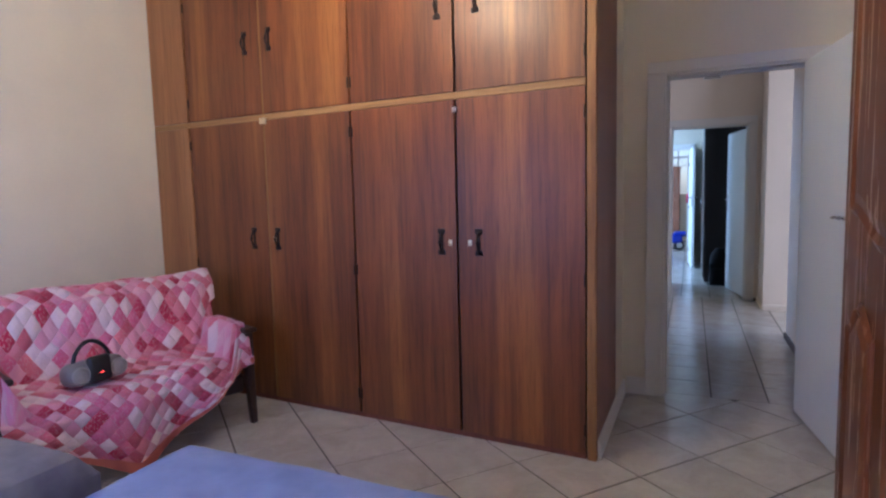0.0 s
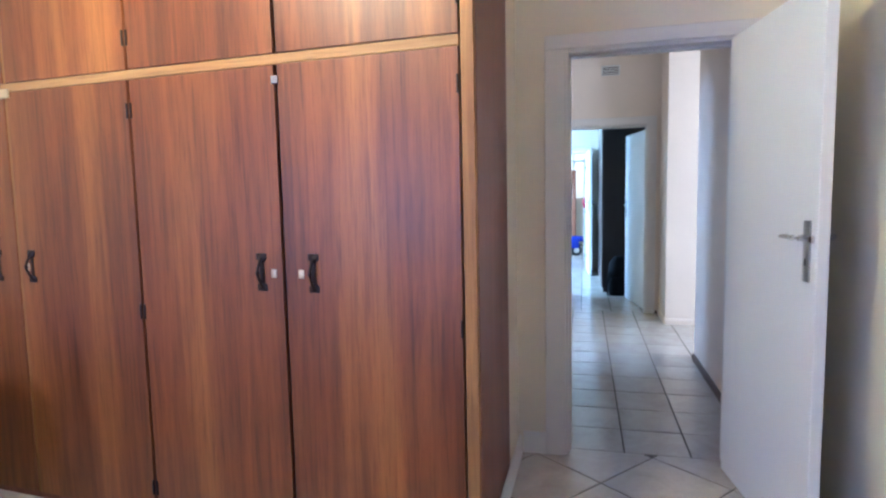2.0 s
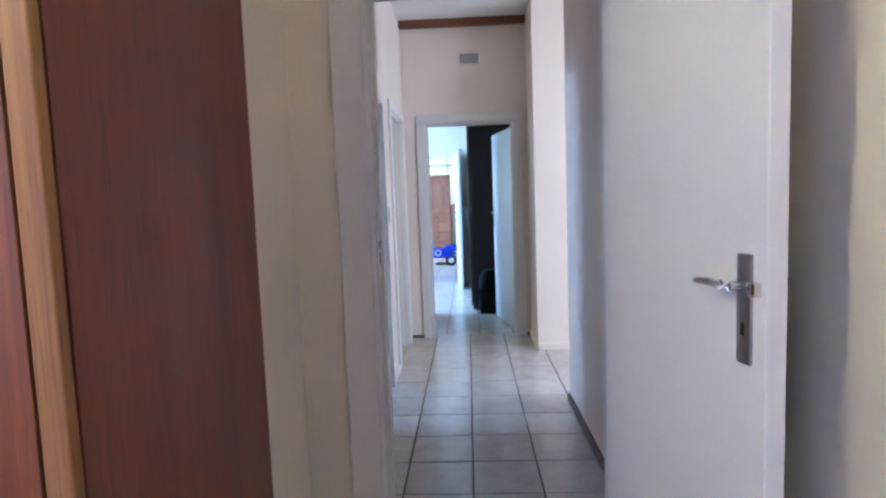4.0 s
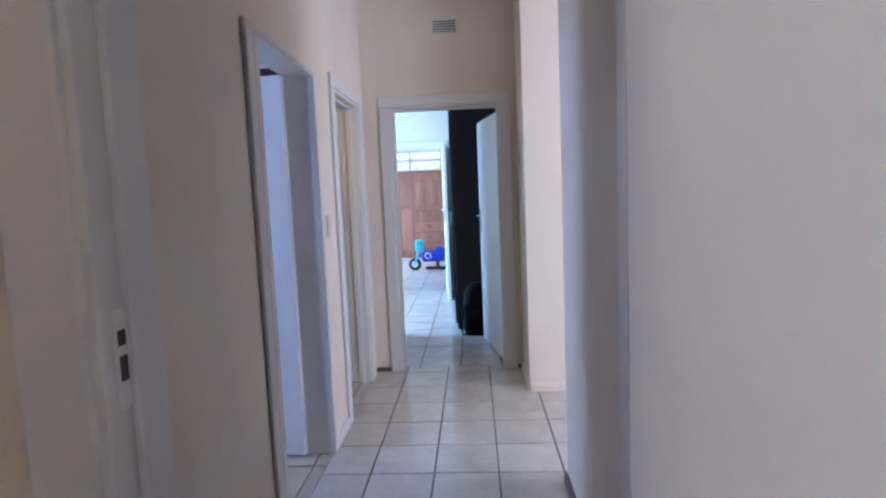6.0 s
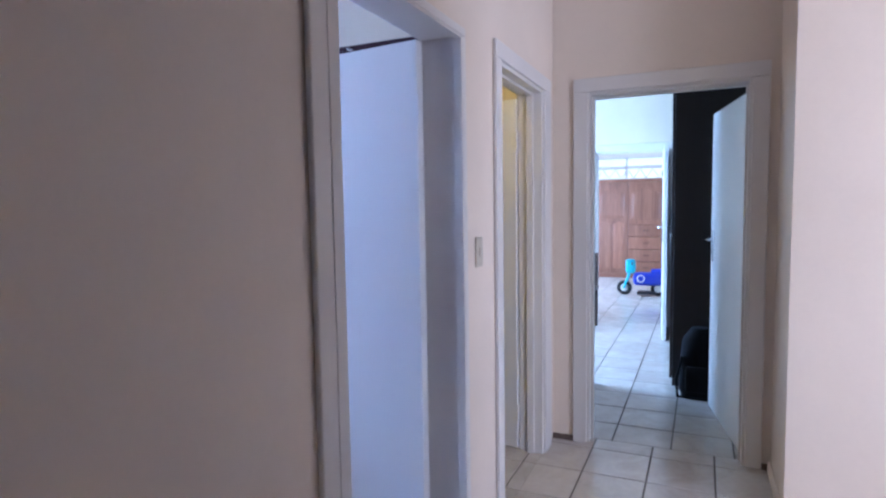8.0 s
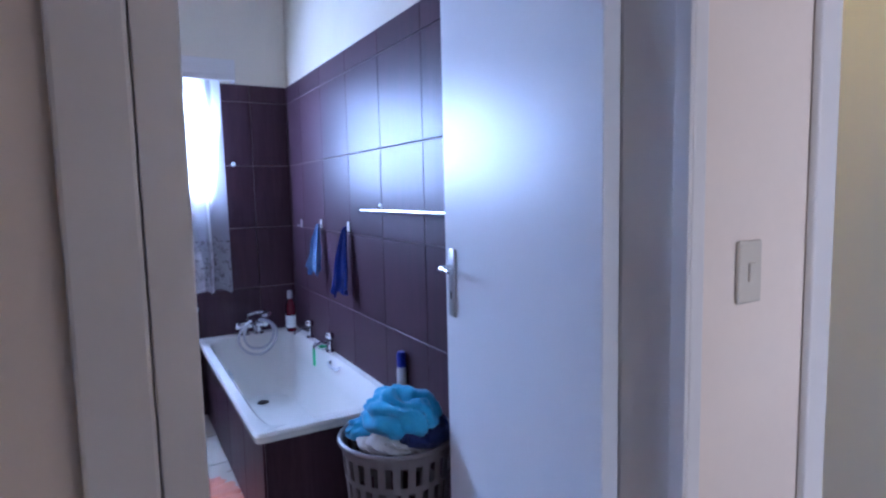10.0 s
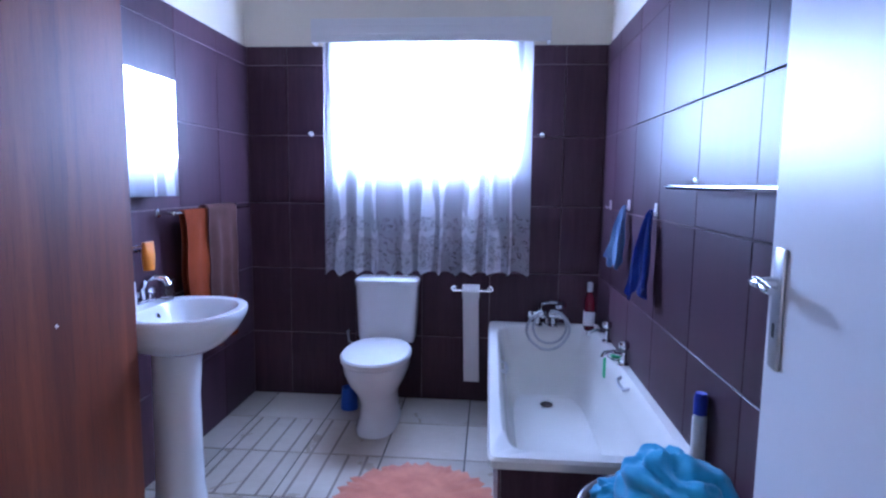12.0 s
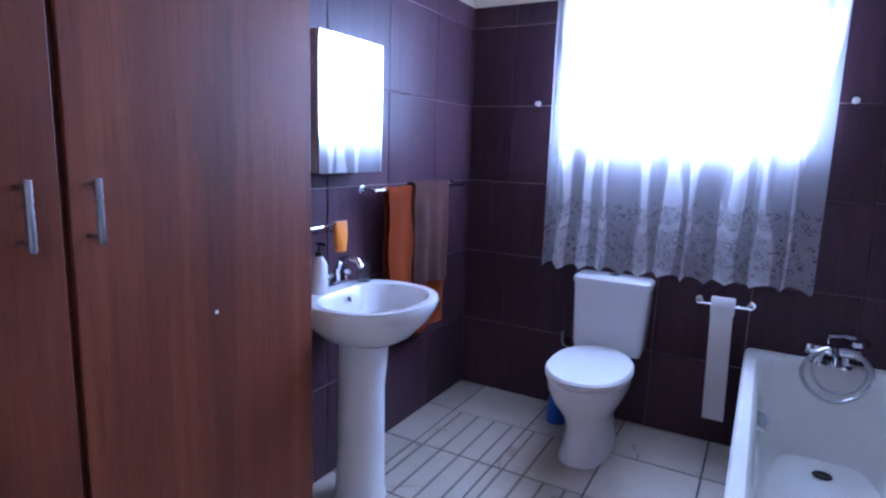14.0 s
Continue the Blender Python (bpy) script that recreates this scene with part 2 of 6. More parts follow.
def tube(bm, pts, r, n=10, closed=False, radii=None):
    """A round bar along the points."""
    pts = [Vector(p) for p in pts]
    rings = []
    for i, p in enumerate(pts):
        a = pts[i - 1] if (i or closed) else p
        b = pts[(i + 1) % len(pts)] if (i < len(pts) - 1 or closed) else p
        q = (b - a).to_track_quat("Z", "Y")
        rr = radii[i] if radii else r
        rings.append([bm.verts.new(p + q @ Vector((rr * math.cos(2 * math.pi * k / n), rr * math.sin(2 * math.pi * k / n), 0))) for k in range(n)])
    pairs = list(zip(rings, rings[1:])) + ([(rings[-1], rings[0])] if closed else [])
    for a, b in pairs:
        off = min(range(n), key=lambda o: (a[0].co - b[o].co).length)
        for k in range(n):
            bm.faces.new((a[k], a[(k + 1) % n], b[(k + 1 + off) % n], b[(k + off) % n]))
    if not closed:
        bm.faces.new(rings[0][::-1])
        bm.faces.new(rings[-1])
    return [v for g in rings for v in g]


def prism(bm, poly, z0, z1, m=None):
    """Extrudes an outline in x, y from z0 to z1."""
    lo = [bm.verts.new((x, y, z0)) for x, y in poly]
    hi = [bm.verts.new((x, y, z1)) for x, y in poly]
    n = len(poly)
    bm.faces.new(lo[::-1])
    bm.faces.new(hi)
    for i in range(n):
        j = (i + 1) % n
        bm.faces.new((lo[i], lo[j], hi[j], hi[i]))
    if m is not None:
        bmesh.ops.transform(bm, matrix=m, verts=lo + hi)
    return lo + hi


def ring_pts(cx, cy, rx, ry, z, n=40, p=2.0, flat=None):
    """A superellipse outline; p = 2 is an ellipse, higher is squarer."""
    out = []
    for k in range(n):
        a = 2 * math.pi * k / n
        c, s_ = math.cos(a), math.sin(a)
        x = cx + rx * math.copysign(abs(c) ** (2 / p), c)
        y = cy + ry * math.copysign(abs(s_) ** (2 / p), s_)
        if flat is not None:
            y = max(y, flat)
        out.append((x, y, z))
    return out


def loft(bm, rings, cap0=True, cap1=True):
    vs = [[bm.verts.new(p) for p in r] for r in rings]
    n = len(vs[0])
    for a, b in zip(vs, vs[1:]):
        for i in range(n):
            j = (i + 1) % n
            bm.faces.new((a[i], a[j], b[j], b[i]))
    if cap0:
        bm.faces.new(vs[0][::-1])
    if cap1:
        bm.faces.new(vs[-1])


def mesh_of(name, bm, material, smooth=False):
    bmesh.ops.recalc_face_normals(bm, faces=bm.faces)
    me = bpy.data.meshes.new(name)
    bm.to_mesh(me)
    bm.free()
    me.materials.append(material)
    if smooth:
        for p in me.polygons:
            p.use_smooth = True
        me.set_sharp_from_angle(angle=radians(40))
    return me


def part(name, bm, material, parent, label="", smooth=False):
    ob = new(name, mesh_of(name, bm, material, smooth))
    ob.parent = parent
    if label:
        ob["label"] = label
    return ob


def thing(name, m, label, category, group=""):
    ob = new(name)
    ob.empty_display_size = 0.1
    ob.matrix_world = m
    return tagged(ob, label, category, group)


def solo(name, bm, material, label, category, smooth=False, m=None, group=""):
    ob = new(name, mesh_of(name, bm, material, smooth))
    if m is not None:
        ob.matrix_world = m
    return tagged(ob, label, category, group)


def structure(name, bm, material, label="", category="", smooth=False):
    ob = new(name, mesh_of(name, bm, material, smooth))
    return tagged(ob, label, category, "", "structure")


B = bmesh.new

# ---- large structure ----
H = 3.0
PI = math.pi


def wall(name, x0, x1, y0, y1, holes=(), material=BEIGE, label="", z1=H):
    """A straight wall along its longer side; holes are (from, to, sill, head) along it."""
    bm = B()
    along_x = (x1 - x0) > (y1 - y0)
    a0, a1 = (x0, x1) if along_x else (y0, y1)
    if holes and all(sill == 0 for _, _, sill, _ in holes):
        line = [(a0, 0)]
        for p, q, _, head in sorted(holes):
            line += [(p, 0), (p, head), (q, head), (q, 0)]
        line += [(a1, 0), (a1, z1), (a0, z1)]
        sides = [[bm.verts.new((a, c, z) if along_x else (c, a, z)) for a, z in line] for c in ((y0, y1) if along_x else (x0, x1))]
        bm.faces.new(sides[0])
        bm.faces.new(sides[1][::-1])
        for i in range(len(line)):
            j = (i + 1) % len(line)
            bm.faces.new((sides[0][j], sides[0][i], sides[1][i], sides[1][j]))
        bmesh.ops.recalc_face_normals(bm, faces=bm.faces[:])
        return structure(name, bm, material, label or "plain painted plaster wall", "wall")

    def piece(p, q, lo, hi):
        if q - p > 1e-4 and hi - lo > 1e-4:
            bx(bm, *((p, q, y0, y1) if along_x else (x0, x1, p, q)), lo, hi)
    at = a0
    for p, q, sill, head in sorted(holes):
        piece(at, p, 0, z1)
        piece(p, q, 0, sill)
        piece(p, q, head, z1)
        at = q
    piece(at, a1, 0, z1)
    return structure(name, bm, material, label or "plain painted plaster wall", "wall")


# bedroom
wall("wall_bedroom_north", -3.62, 1.50, 0.0, 0.15, [(0.27, 1.07, 0, 2.05)], CREAM, "cream painted bedroom wall with a doorway")
wall("wall_bedroom_east", 1.34, 1.50, -5.15, -0.001, [(-4.80, -3.76, 0.9, 2.1)], CREAM, "cream painted bedroom wall")
wall("wall_bedroom_south", -3.62, 1.34, -5.15, -5.0, [(-2.90, -1.30, 0.9, 2.0)], CREAM, "cream painted bedroom wall with a window")
bm = B()
bx(bm, -0.15, 0, -4.4, 1.0, 0, H)
wl = structure("wall_bedroom_west", bm, CREAM, "cream painted bedroom wall beside the sofa", "wall")
wl.matrix_world = pose(-3.10, -0.84, 0, 0, 0, -4.4)
# corridor
wall("wall_corridor_west", -0.13, 0.0, 0.151, 4.9, [(1.41, 2.255, 0, 2.05), (2.69, 3.46, 0, 2.065)], BEIGE, "beige corridor wall with two doorways")
wall("wall_corridor_east", 1.225, 1.375, 0.151, 1.90, (), BEIGE, "pale beige corridor wall ending at an open corner")
wall("wall_corridor_end", 0.001, 2.60, 3.70, 3.85, [(0.195, 1.055, 0, 2.075)], BEIGE, "beige wall across the corridor end")
bm = B()
bx(bm, 1.17, 4.2, 3.165, 3.699, 0, H)
structure("wall_corridor_pier", bm, BEIGE, "pale beige pier beside the end doorway", "wall")
wall("wall_side_room_east", 4.2, 4.35, 0.0, 3.86, [(0.4, 2.2, 0.8, 2.2)], CREAM)
wall("wall_side_room_south", 1.501, 4.199, 0.0, 0.15, (), CREAM)
# bathroom
wall("wall_bathroom_north", -3.44, -0.131, 2.46, 2.61, (), CREAM, "cream upper bathroom wall over dark tiles")
wall("wall_bathroom_west", -3.44, -3.29, 0.16, 2.459, [(0.88, 1.93, 1.43, 2.12)], CREAM, "cream upper bathroom wall over dark tiles")
wall("wall_bathroom_south", -3.29, -0.131, 0.16, 0.31, (), CREAM, "cream upper bathroom wall over dark tiles")
# closet wall: the yellow of the warm light is mixed into the cream
wall("wall_closet_west", -1.4, -1.25, 2.611, 3.699, (), paint("cream_paint_warm_light_tint", (0.72, 0.66, 0.40), 0.6, 0.05, 0.3, 45), "cream closet wall, warm lamplight put into its colour")
# second and third rooms
wall("wall_second_room_south", -2.6, -0.131, 3.70, 3.85, (), CREAM)
wall("wall_second_room_west", -2.75, -2.6, 3.7, 7.5, [(4.85, 6.35, 0.9, 2.1)], CREAM)
wall("wall_second_room_east", 2.45, 2.6, 3.851, 7.5, (), CREAM)
wall("wall_second_room_north", -2.599, 2.449, 7.35, 7.5, [(-0.37, 0.43, 0, 2.05)], CREAM, "pale wall with the far doorway")
wall("wall_third_room_west", -2.75, -2.6, 7.501, 12.6, [(8.3, 10.9, 0.7, 2.3)], CREAM)
wall("wall_third_room_east", 2.45, 2.6, 7.501, 12.6, (), CREAM)
wall("wall_third_room_north", -2.6, 2.45, 12.3, 12.45, [(-1.3, 0.9, 1.2, 2.35)], CREAM, "wall with a high barred window")


def slab(name, x0, x1, y0, y1, z0, z1, material, label, category):
    bm = B()
    bx(bm, x0, x1, y0, y1, z0, z1)
    return structure(name, bm, material, label, category)


slab("ceiling_main", -3.7, 4.4, -5.2, 3.775, H + 0.001, H + 0.10, CEIL, "painted ceiling", "ceiling")
slab("ceiling_far", -2.8, 2.7, 3.776, 12.7, H + 0.001, H + 0.10, CEIL, "painted ceiling", "ceiling")
slab("floor", -3.8, 4.4, -5.2, 12.7, -0.12, -0.004, GROUT, "dark grout bed under cream floor tiles", "floor")
slab("ground", -60, 60, -60, 60, -0.30, -0.13, paint("dry_ground", (0.22, 0.19, 0.13), 0.95, 0.2, 0.6, 20), "dry earth round the house", "ground")

# ---- doorways and doors ----
def door_frame(name, m, p, q, depth, label, head=2.05, arch=0.09, arch_q=None, arch_top=None, t=0.025, stop=(0.35, 0.65, 0.012, 0.012)):
    """White lining and architraves round an opening from p to q; local x runs along the wall, y through it.
    stop is the bead on which the leaf closes: from and to as shares of the depth, and its thickness on either side."""
    arch_q = arch if arch_q is None else arch_q
    arch_top = arch if arch_top is None else arch_top
    bm = B()
    bx(bm, p, p + t, -0.004, depth + 0.004, 0, head, 0.003)
    bx(bm, q - t, q, -0.004, depth + 0.004, 0, head, 0.003)
    bx(bm, p + t, q - t, -0.004, depth + 0.004, head - t, head, 0.003)
    y0, y1, kp, kq = depth * stop[0], depth * stop[1], stop[2], stop[3]
    bx(bm, p + (0.011 if stop[0] < 0 else t), p + t + kp, y0, y1, 0, head - t, 0.002)
    bx(bm, q - t - kq, q - t, y0, y1, 0, head - t, 0.002)
    bx(bm, p + t + kp, q - t - kq, y0, y1, head - t - kq, head - t, 0.002)
    for y0, y1 in ((-0.020, -0.002), (depth + 0.002, depth + 0.020)):
        bx(bm, p - arch + t, p + 0.010, y0, y1, 0, head - 0.010, 0.005)
        bx(bm, q - 0.010, q + arch_q - t, y0, y1, 0, head - 0.010, 0.005)
        bx(bm, p - arch + t, q + arch_q - t, y0, y1, head - 0.009, head + arch_top - t, 0.005)
    ob = structure(name, bm, WHITE, label, "door frame")
    ob.matrix_world = m
    return ob


def lever_parts(door, x, z, face, sign, back=-1):
    """Long backplate, lever and keyhole on one face; face is the y of the surface and sign its side."""
    bm = B()
    bx(bm, x - 0.021, x + 0.021, face, face + sign * 0.008, z - 0.15, z + 0.06, 0.003)
    plate = part("backplate", bm, STEEL, door, "brushed steel backplate", True)
    bm = B()
    pts = [(x, face + sign * 0.006, z), (x, face + sign * 0.034, z), (x + back * 0.012, face + sign * 0.046, z + 0.002)]
    pts += [(x + back * (0.012 + 0.082 * k / 6), face + sign * (0.047 - 0.004 * math.sin(k)), z + 0.003 * math.sin(k / 6 * PI)) for k in range(1, 7)]
    tube(bm, pts, 0.009, 10, radii=[0.011, 0.010, 0.010] + [0.0095 - 0.0006 * k for k in range(6)])
    part("lever", bm, CHROME, door, "chrome lever handle", True)
    bm = B()
    bx(bm, x - 0.005, x + 0.005, face + sign * 0.0078, face + sign * 0.0095, z - 0.095, z - 0.07, 0.001)
    part("keyhole", bm, BLACKP, plate)


def door_leaf(name, hinge, angle, width, label, height=2.015, z=1.17, mat=None, bolt=False):
    ob = new(name)
    ob.empty_display_size = 0.1
    ob.matrix_world = pose(hinge[0], hinge[1], 0.006, 0, 0, angle)
    tagged(ob, label, "door", "", "structure")
    bm = B()
    bx(bm, 0.004, width, -0.04, 0, 0.004, height, 0.003)
    part("leaf", bm, mat or DOORW, ob)
    for face, sign in ((0, 1), (-0.04, -1)):
        lever_parts(ob, width - 0.058, z, face, sign)
    for zz in (0.22, 1.78):
        bm = B()
        tube(bm, [(-0.002, 0.004, zz - 0.05), (-0.002, 0.004, zz + 0.05)], 0.006, 8)
        bx(bm, 0.0, 0.020, 0.0, 0.002, zz - 0.045, zz + 0.045)
        part("hinge", bm, mat or DOORW, ob)
    if bolt:
        bm = B()
        bx(bm, width - 0.032, width - 0.010, -0.060, -0.040, z - 0.016, z + 0.012, 0.006)
        part("latch_knob", bm, CHROME, ob, "small chrome latch knob", True)
    return ob


door_frame("door_frame_bedroom", pose(0, 0, 0), 0.27, 1.07, 0.15, "white painted timber door frame of the bedroom", 2.045, 0.115, 0.09, 0.085)
door_frame("door_frame_bathroom", pose(0, 0, 0, 0, 0, 90), 1.41, 2.255, 0.13, "white painted timber door frame of the bathroom", 2.05, 0.070, 0.038, 0.034, 0.012, (-0.16, 0.08, 0.043, 0.010))
door_frame("door_frame_closet", pose(0, 0, 0, 0, 0, 90), 2.69, 3.46, 0.13, "white painted timber frame of the closet doorway", 2.065, 0.09, 0.15)
door_frame("door_frame_corridor_end", pose(0, 3.70, 0), 0.195, 1.055, 0.15, "white painted timber door frame at the corridor end", 2.075, 0.095)
door_frame("door_frame_far", pose(0, 7.35, 0), -0.37, 0.43, 0.15, "white painted far door frame")
door_leaf("door_bedroom", (1.050, -0.022), -82.0, 0.775, "white flush bedroom door, wide open, chrome lever", bolt=True)
bath_door = door_leaf("door_bathroom", (-0.140, 2.203), 173.2, 0.775, "white flush bathroom door standing open", 2.032)
door_leaf("door_closet", (-0.140, 3.430), 168.0, 0.73, "white flush closet door standing open")
door_leaf("door_corridor_end", (1.028, 3.862), 101.0, 0.80, "white flush door open into the next room")
fd = door_leaf("door_far", (0.440, 7.335), -86.0, 0.775, "white far door standing open, black hinges")
bm = B()
bx(bm, 0.30, 0.31, -0.001, 0.03, 2.032, 2.040, 0.002)
tube(bm, [(0.40, -0.02, 2.030), (0.40, -0.02, 2.067), (0.415, -0.005, 2.078)], 0.004, 8)
part("coat_hook", bm, STEEL, bath_door, "small wire hook over the door top")
bm = B()
for zz in (0.25, 1.0, 1.75):
    bx(bm, 0.0, 0.10, -0.048, -0.041, zz - 0.03, zz + 0.03, 0.002)
part("strap_hinge", bm, BLACKP, fd, "black strap hinges")

# strike plate of the bedroom frame
bm = B()
bx(bm, 0.2952, 0.2990, 0.022, 0.052, 1.11, 1.26, 0.001)
sp = solo("strike_plate", bm, PLASW, "painted metal strike plate set in the bedroom door jamb", "strike plate")
for z0, z1 in ((1.205, 1.228), (1.152, 1.190)):
    bm = B()
    bx(bm, 0.2985, 0.3000, 0.028, 0.046, z0, z1)
    part("latch_hole", bm, BRONZE, sp, "dark latch hole")


def skirting(name, m, length, h=0.11, mat=WHITE):
    bm = B()
    poly = [(0, 0), (0.016, 0), (0.016, h - 0.02), (0.008, h), (0, h)]
    vs = prism(bm, poly, 0, length)
    bmesh.ops.transform(bm, matrix=Matrix(((0, 0, 1, 0), (-1, 0, 0, 0), (0, 1, 0, 0), (0, 0, 0, 1))), verts=vs)
    ob = structure(name, bm, mat, "painted skirting board", "skirting")
    ob.matrix_world = m
    return ob


SKIRT = wood("thin_dark_skirting", (0.05, 0.03, 0.022), (0.09, 0.06, 0.045), (0.14, 0.10, 0.08), 0.6, "x")
skirting("baseboard_bedroom_north", pose(0.064, -0.001, 0), 0.115)
skirting("baseboard_bedroom_west", pose(-3.38, -4.5, 0, 0, 0, 85.6), 3.4)
skirting("baseboard_pier", pose(1.171, 3.164, 0), 2.9, 0.06, BEIGE)
skirting("baseboard_pier_side", pose(1.169, 3.678, 0, 0, 0, -90), 0.513, 0.06, BEIGE)
skirting("baseboard_corridor_east", pose(1.224, 1.90, 0, 0, 0, -90), 1.74, 0.05, SKIRT)
skirting("baseboard_corridor_west_near", pose(0.001, 0.16, 0, 0, 0, 90), 1.2, 0.06, WHITE)
skirting("baseboard_corridor_west_mid", pose(0.001, 2.285, 0, 0, 0, 90), 0.335, 0.06, WHITE)
skirting("baseboard_corridor_end", pose(0.001, 3.699, 0), 0.122, 0.03, SKIRT)
skirting("baseboard_corridor_end_east", pose(1.128, 3.699, 0), 0.040, 0.03, SKIRT)
bm = B()
bx(bm, 0.001, 1.169, 3.62, 3.699, H - 0.065, H, 0.01)
structure("trim_corridor_cornice", bm, CEILW, "brown stained timber cornice", "cornice")

# vent over the corridor end door
v = thing("wall_vent", pose(0.648, 3.699, 2.648) @ Matrix.Diagonal((1.13, 1, 0.95, 1)), "white louvred air vent high on the end wall", "vent")
bm = B()
for s in (-0.087, 0.075):
    bx(bm, s, s + 0.012, -0.012, 0, -0.058, 0.058, 0.002)
for s in (-0.058, 0.048):
    bx(bm, -0.075, 0.075, -0.012, 0, s, s + 0.010, 0.002)
part("rim", bm, PLASW, v)
bm = B()
bx(bm, -0.075, 0.075, -0.003, 0, -0.048, 0.048)
part("backing", bm, GROUT, v)
for k in range(5):
    bm = B()
    bx(bm, -0.074, 0.074, -0.010, -0.004, -0.040 + k * 0.019, -0.031 + k * 0.019, 0.001)
    part("slat", bm, PLASW, v)

# light switch
s = thing("light_switch", pose(0.001, 2.43, 1.245), "ivory plastic light switch on the corridor wall", "switch")
bm = B()
IVORY = paint("ivory_plastic", (0.58, 0.53, 0.43), 0.4, 0.04, 0.05, 60)
bx(bm, 0, 0.009, -0.035, 0.035, -0.06, 0.06, 0.004)
part("plate", bm, IVORY, s)
bm = B()
bx(bm, 0.009, 0.014, -0.009, 0.009, -0.018, 0.018, 0.002)
part("rocker", bm, IVORY, s)


# ---- bedroom: built-in wardrobe ----
W = thing("built_in_wardrobe", pose(0.03, -1.083, 0, 0, 0, -4.4), "varnished reddish-brown wooden built-in wardrobe, all doors shut", "wardrobe")
WT = 2.78
bm = B()
bx(bm, -3.135, -0.075, 0.045, 0.70, 0.0, WT)
part("body", bm, TEAK_S, W)
bm = B()
prism(bm, [(-0.020, 0.024), (0.0, 0.024), (-0.052, 0.735), (-0.072, 0.735)], 0.0, WT)
part("side_panel", bm, TEAK_S, W, "dark red-brown end panel")
bm = B()
bx(bm, -0.046, -0.001, 0.0, 0.022, 0.0, WT, 0.004)
part("corner_post", bm, PINE, W, "unvarnished yellow pine corner post")
bm = B()
bx(bm, -3.135, -0.052, 0.006, 0.044, 1.826, 1.862, 0.003)
part("rail", bm, PINE_X, W, "yellow pine rail between door rows")
bm = B()
bx(bm, -3.135, -0.052, 0.012, 0.044, 0.0, 0.028)
part("plinth", bm, TEAK_S, W)
bm = B()
bx(bm, -3.135, -0.052, 0.012, 0.044, 2.74, WT)
part("top_rail", bm, TEAK_S, W)
for u in (-2.088,):
    bm = B()
    bx(bm, u - 0.012, u + 0.012, 0.010, 0.044, 0.028, 1.826)
    bx(bm, u - 0.012, u + 0.012, 0.010, 0.044, 1.862, 2.74)
    part("mullion", bm, PINE, W, "yellow pine mullion")
# black strips set back behind the door gaps, as the shade in them
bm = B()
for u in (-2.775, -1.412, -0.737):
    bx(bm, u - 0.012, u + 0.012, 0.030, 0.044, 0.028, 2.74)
part("mullion", bm, BLACKP, W, "black strips that darken the gaps between doors")


def bow_handle():
    bm = B()
    for z in (-0.052, 0.052):
        lathe(bm, [(0.0, 0.0), (0.017, 0.0), (0.016, 0.004), (0.009, 0.008), (0.0, 0.009)], 12, pose(0, 0, z, 90, 0, 0))
    for z in (-0.058, 0.058):
        bx(bm, -0.021, 0.021, -0.004, 0, z - 0.013, z + 0.013, 0.004)
    bx(bm, -0.009, 0.009, -0.003, 0, -0.05, 0.05, 0.001)
    pts = [(0, -0.006 - 0.024 * math.sin(PI * k / 10), -0.052 + 0.104 * k / 10) for k in range(11)]
    tube(bm, pts, 0.005, 8, radii=[0.005 + 0.004 * (1 if k in (0, 5, 10) else 0) for k in range(11)])
    return mesh_of("handle", bm, BRONZE, True)


bow = bow_handle()
esc = B()
bx(esc, -0.011, 0.011, -0.004, 0, -0.016, 0.016, 0.003)
esc_me = mesh_of("escutcheon", esc, BRASS, True)
cols = [(-3.133, -2.785, None, -3.1), (-2.768, -2.099, -2.215, -2.735), (-2.078, -1.419, -2.010, -1.45), (-1.405, -0.744, -0.832, -1.38), (-0.730, -0.054, -0.612, -0.09)]
for x0, x1, hx, gx in cols:
    for z0, z1, hz in ((0.030, 1.824, 1.075), (1.864, 2.738, 2.312)):
        bm = B()
        bx(bm, x0, x1, 0.004, 0.023, z0, z1, 0.002)
        me = mesh_of("panel", bm, TEAK if hx else TEAK_L)
        ob = new("door" if hx else "filler_panel", me)
        ob.parent = W
        if hx:
            h = new("handle", bow)
            h.parent, h.location = ob, (hx, 0.004, hz)
            h["label"] = "dark bronze bow handle"
            if hz < 2 and hx != -2.215:
                e = new("escutcheon", esc_me)
                e.parent, e.location = ob, (hx + (0.052 if hx < -0.7 else -0.052) * (1 if hx != -2.010 else -0.5), 0.004, hz - 0.004)
            for zz in (z0 + 0.12, z1 - 0.12) + ((0.9,) if hz < 2 else ()):
                bm = B()
                ex = x1 - 0.003 if gx > (x0 + x1) / 2 else x0 + 0.003
                tube(bm, [(ex, 0.002, zz - 0.03), (ex, 0.002, zz + 0.03)], 0.005, 8)
                part("hinge", bm, BRONZE, ob)
bm = B()
bx(bm, -2.115, -2.060, -0.006, 0.006, 1.800, 1.838, 0.004)
part("catch", bm, BRASS, W, "small brass catch")
bm = B()
bx(bm, -0.752, -0.722, -0.004, 0.004, 1.755, 1.785, 0.003)
part("catch", bm, CHROME, W, "small chrome catch")
bm = B()
bx(bm, -0.25, 0.036, -0.345, -0.001, 0, H)
structure("wall_nib", bm, CREAM, "cream wall nib behind the wardrobe end", "wall")
skirting("baseboard_wardrobe_side", pose(0.031, -1.055, 0, 0, 0, 89.2), 1.03, 0.10)


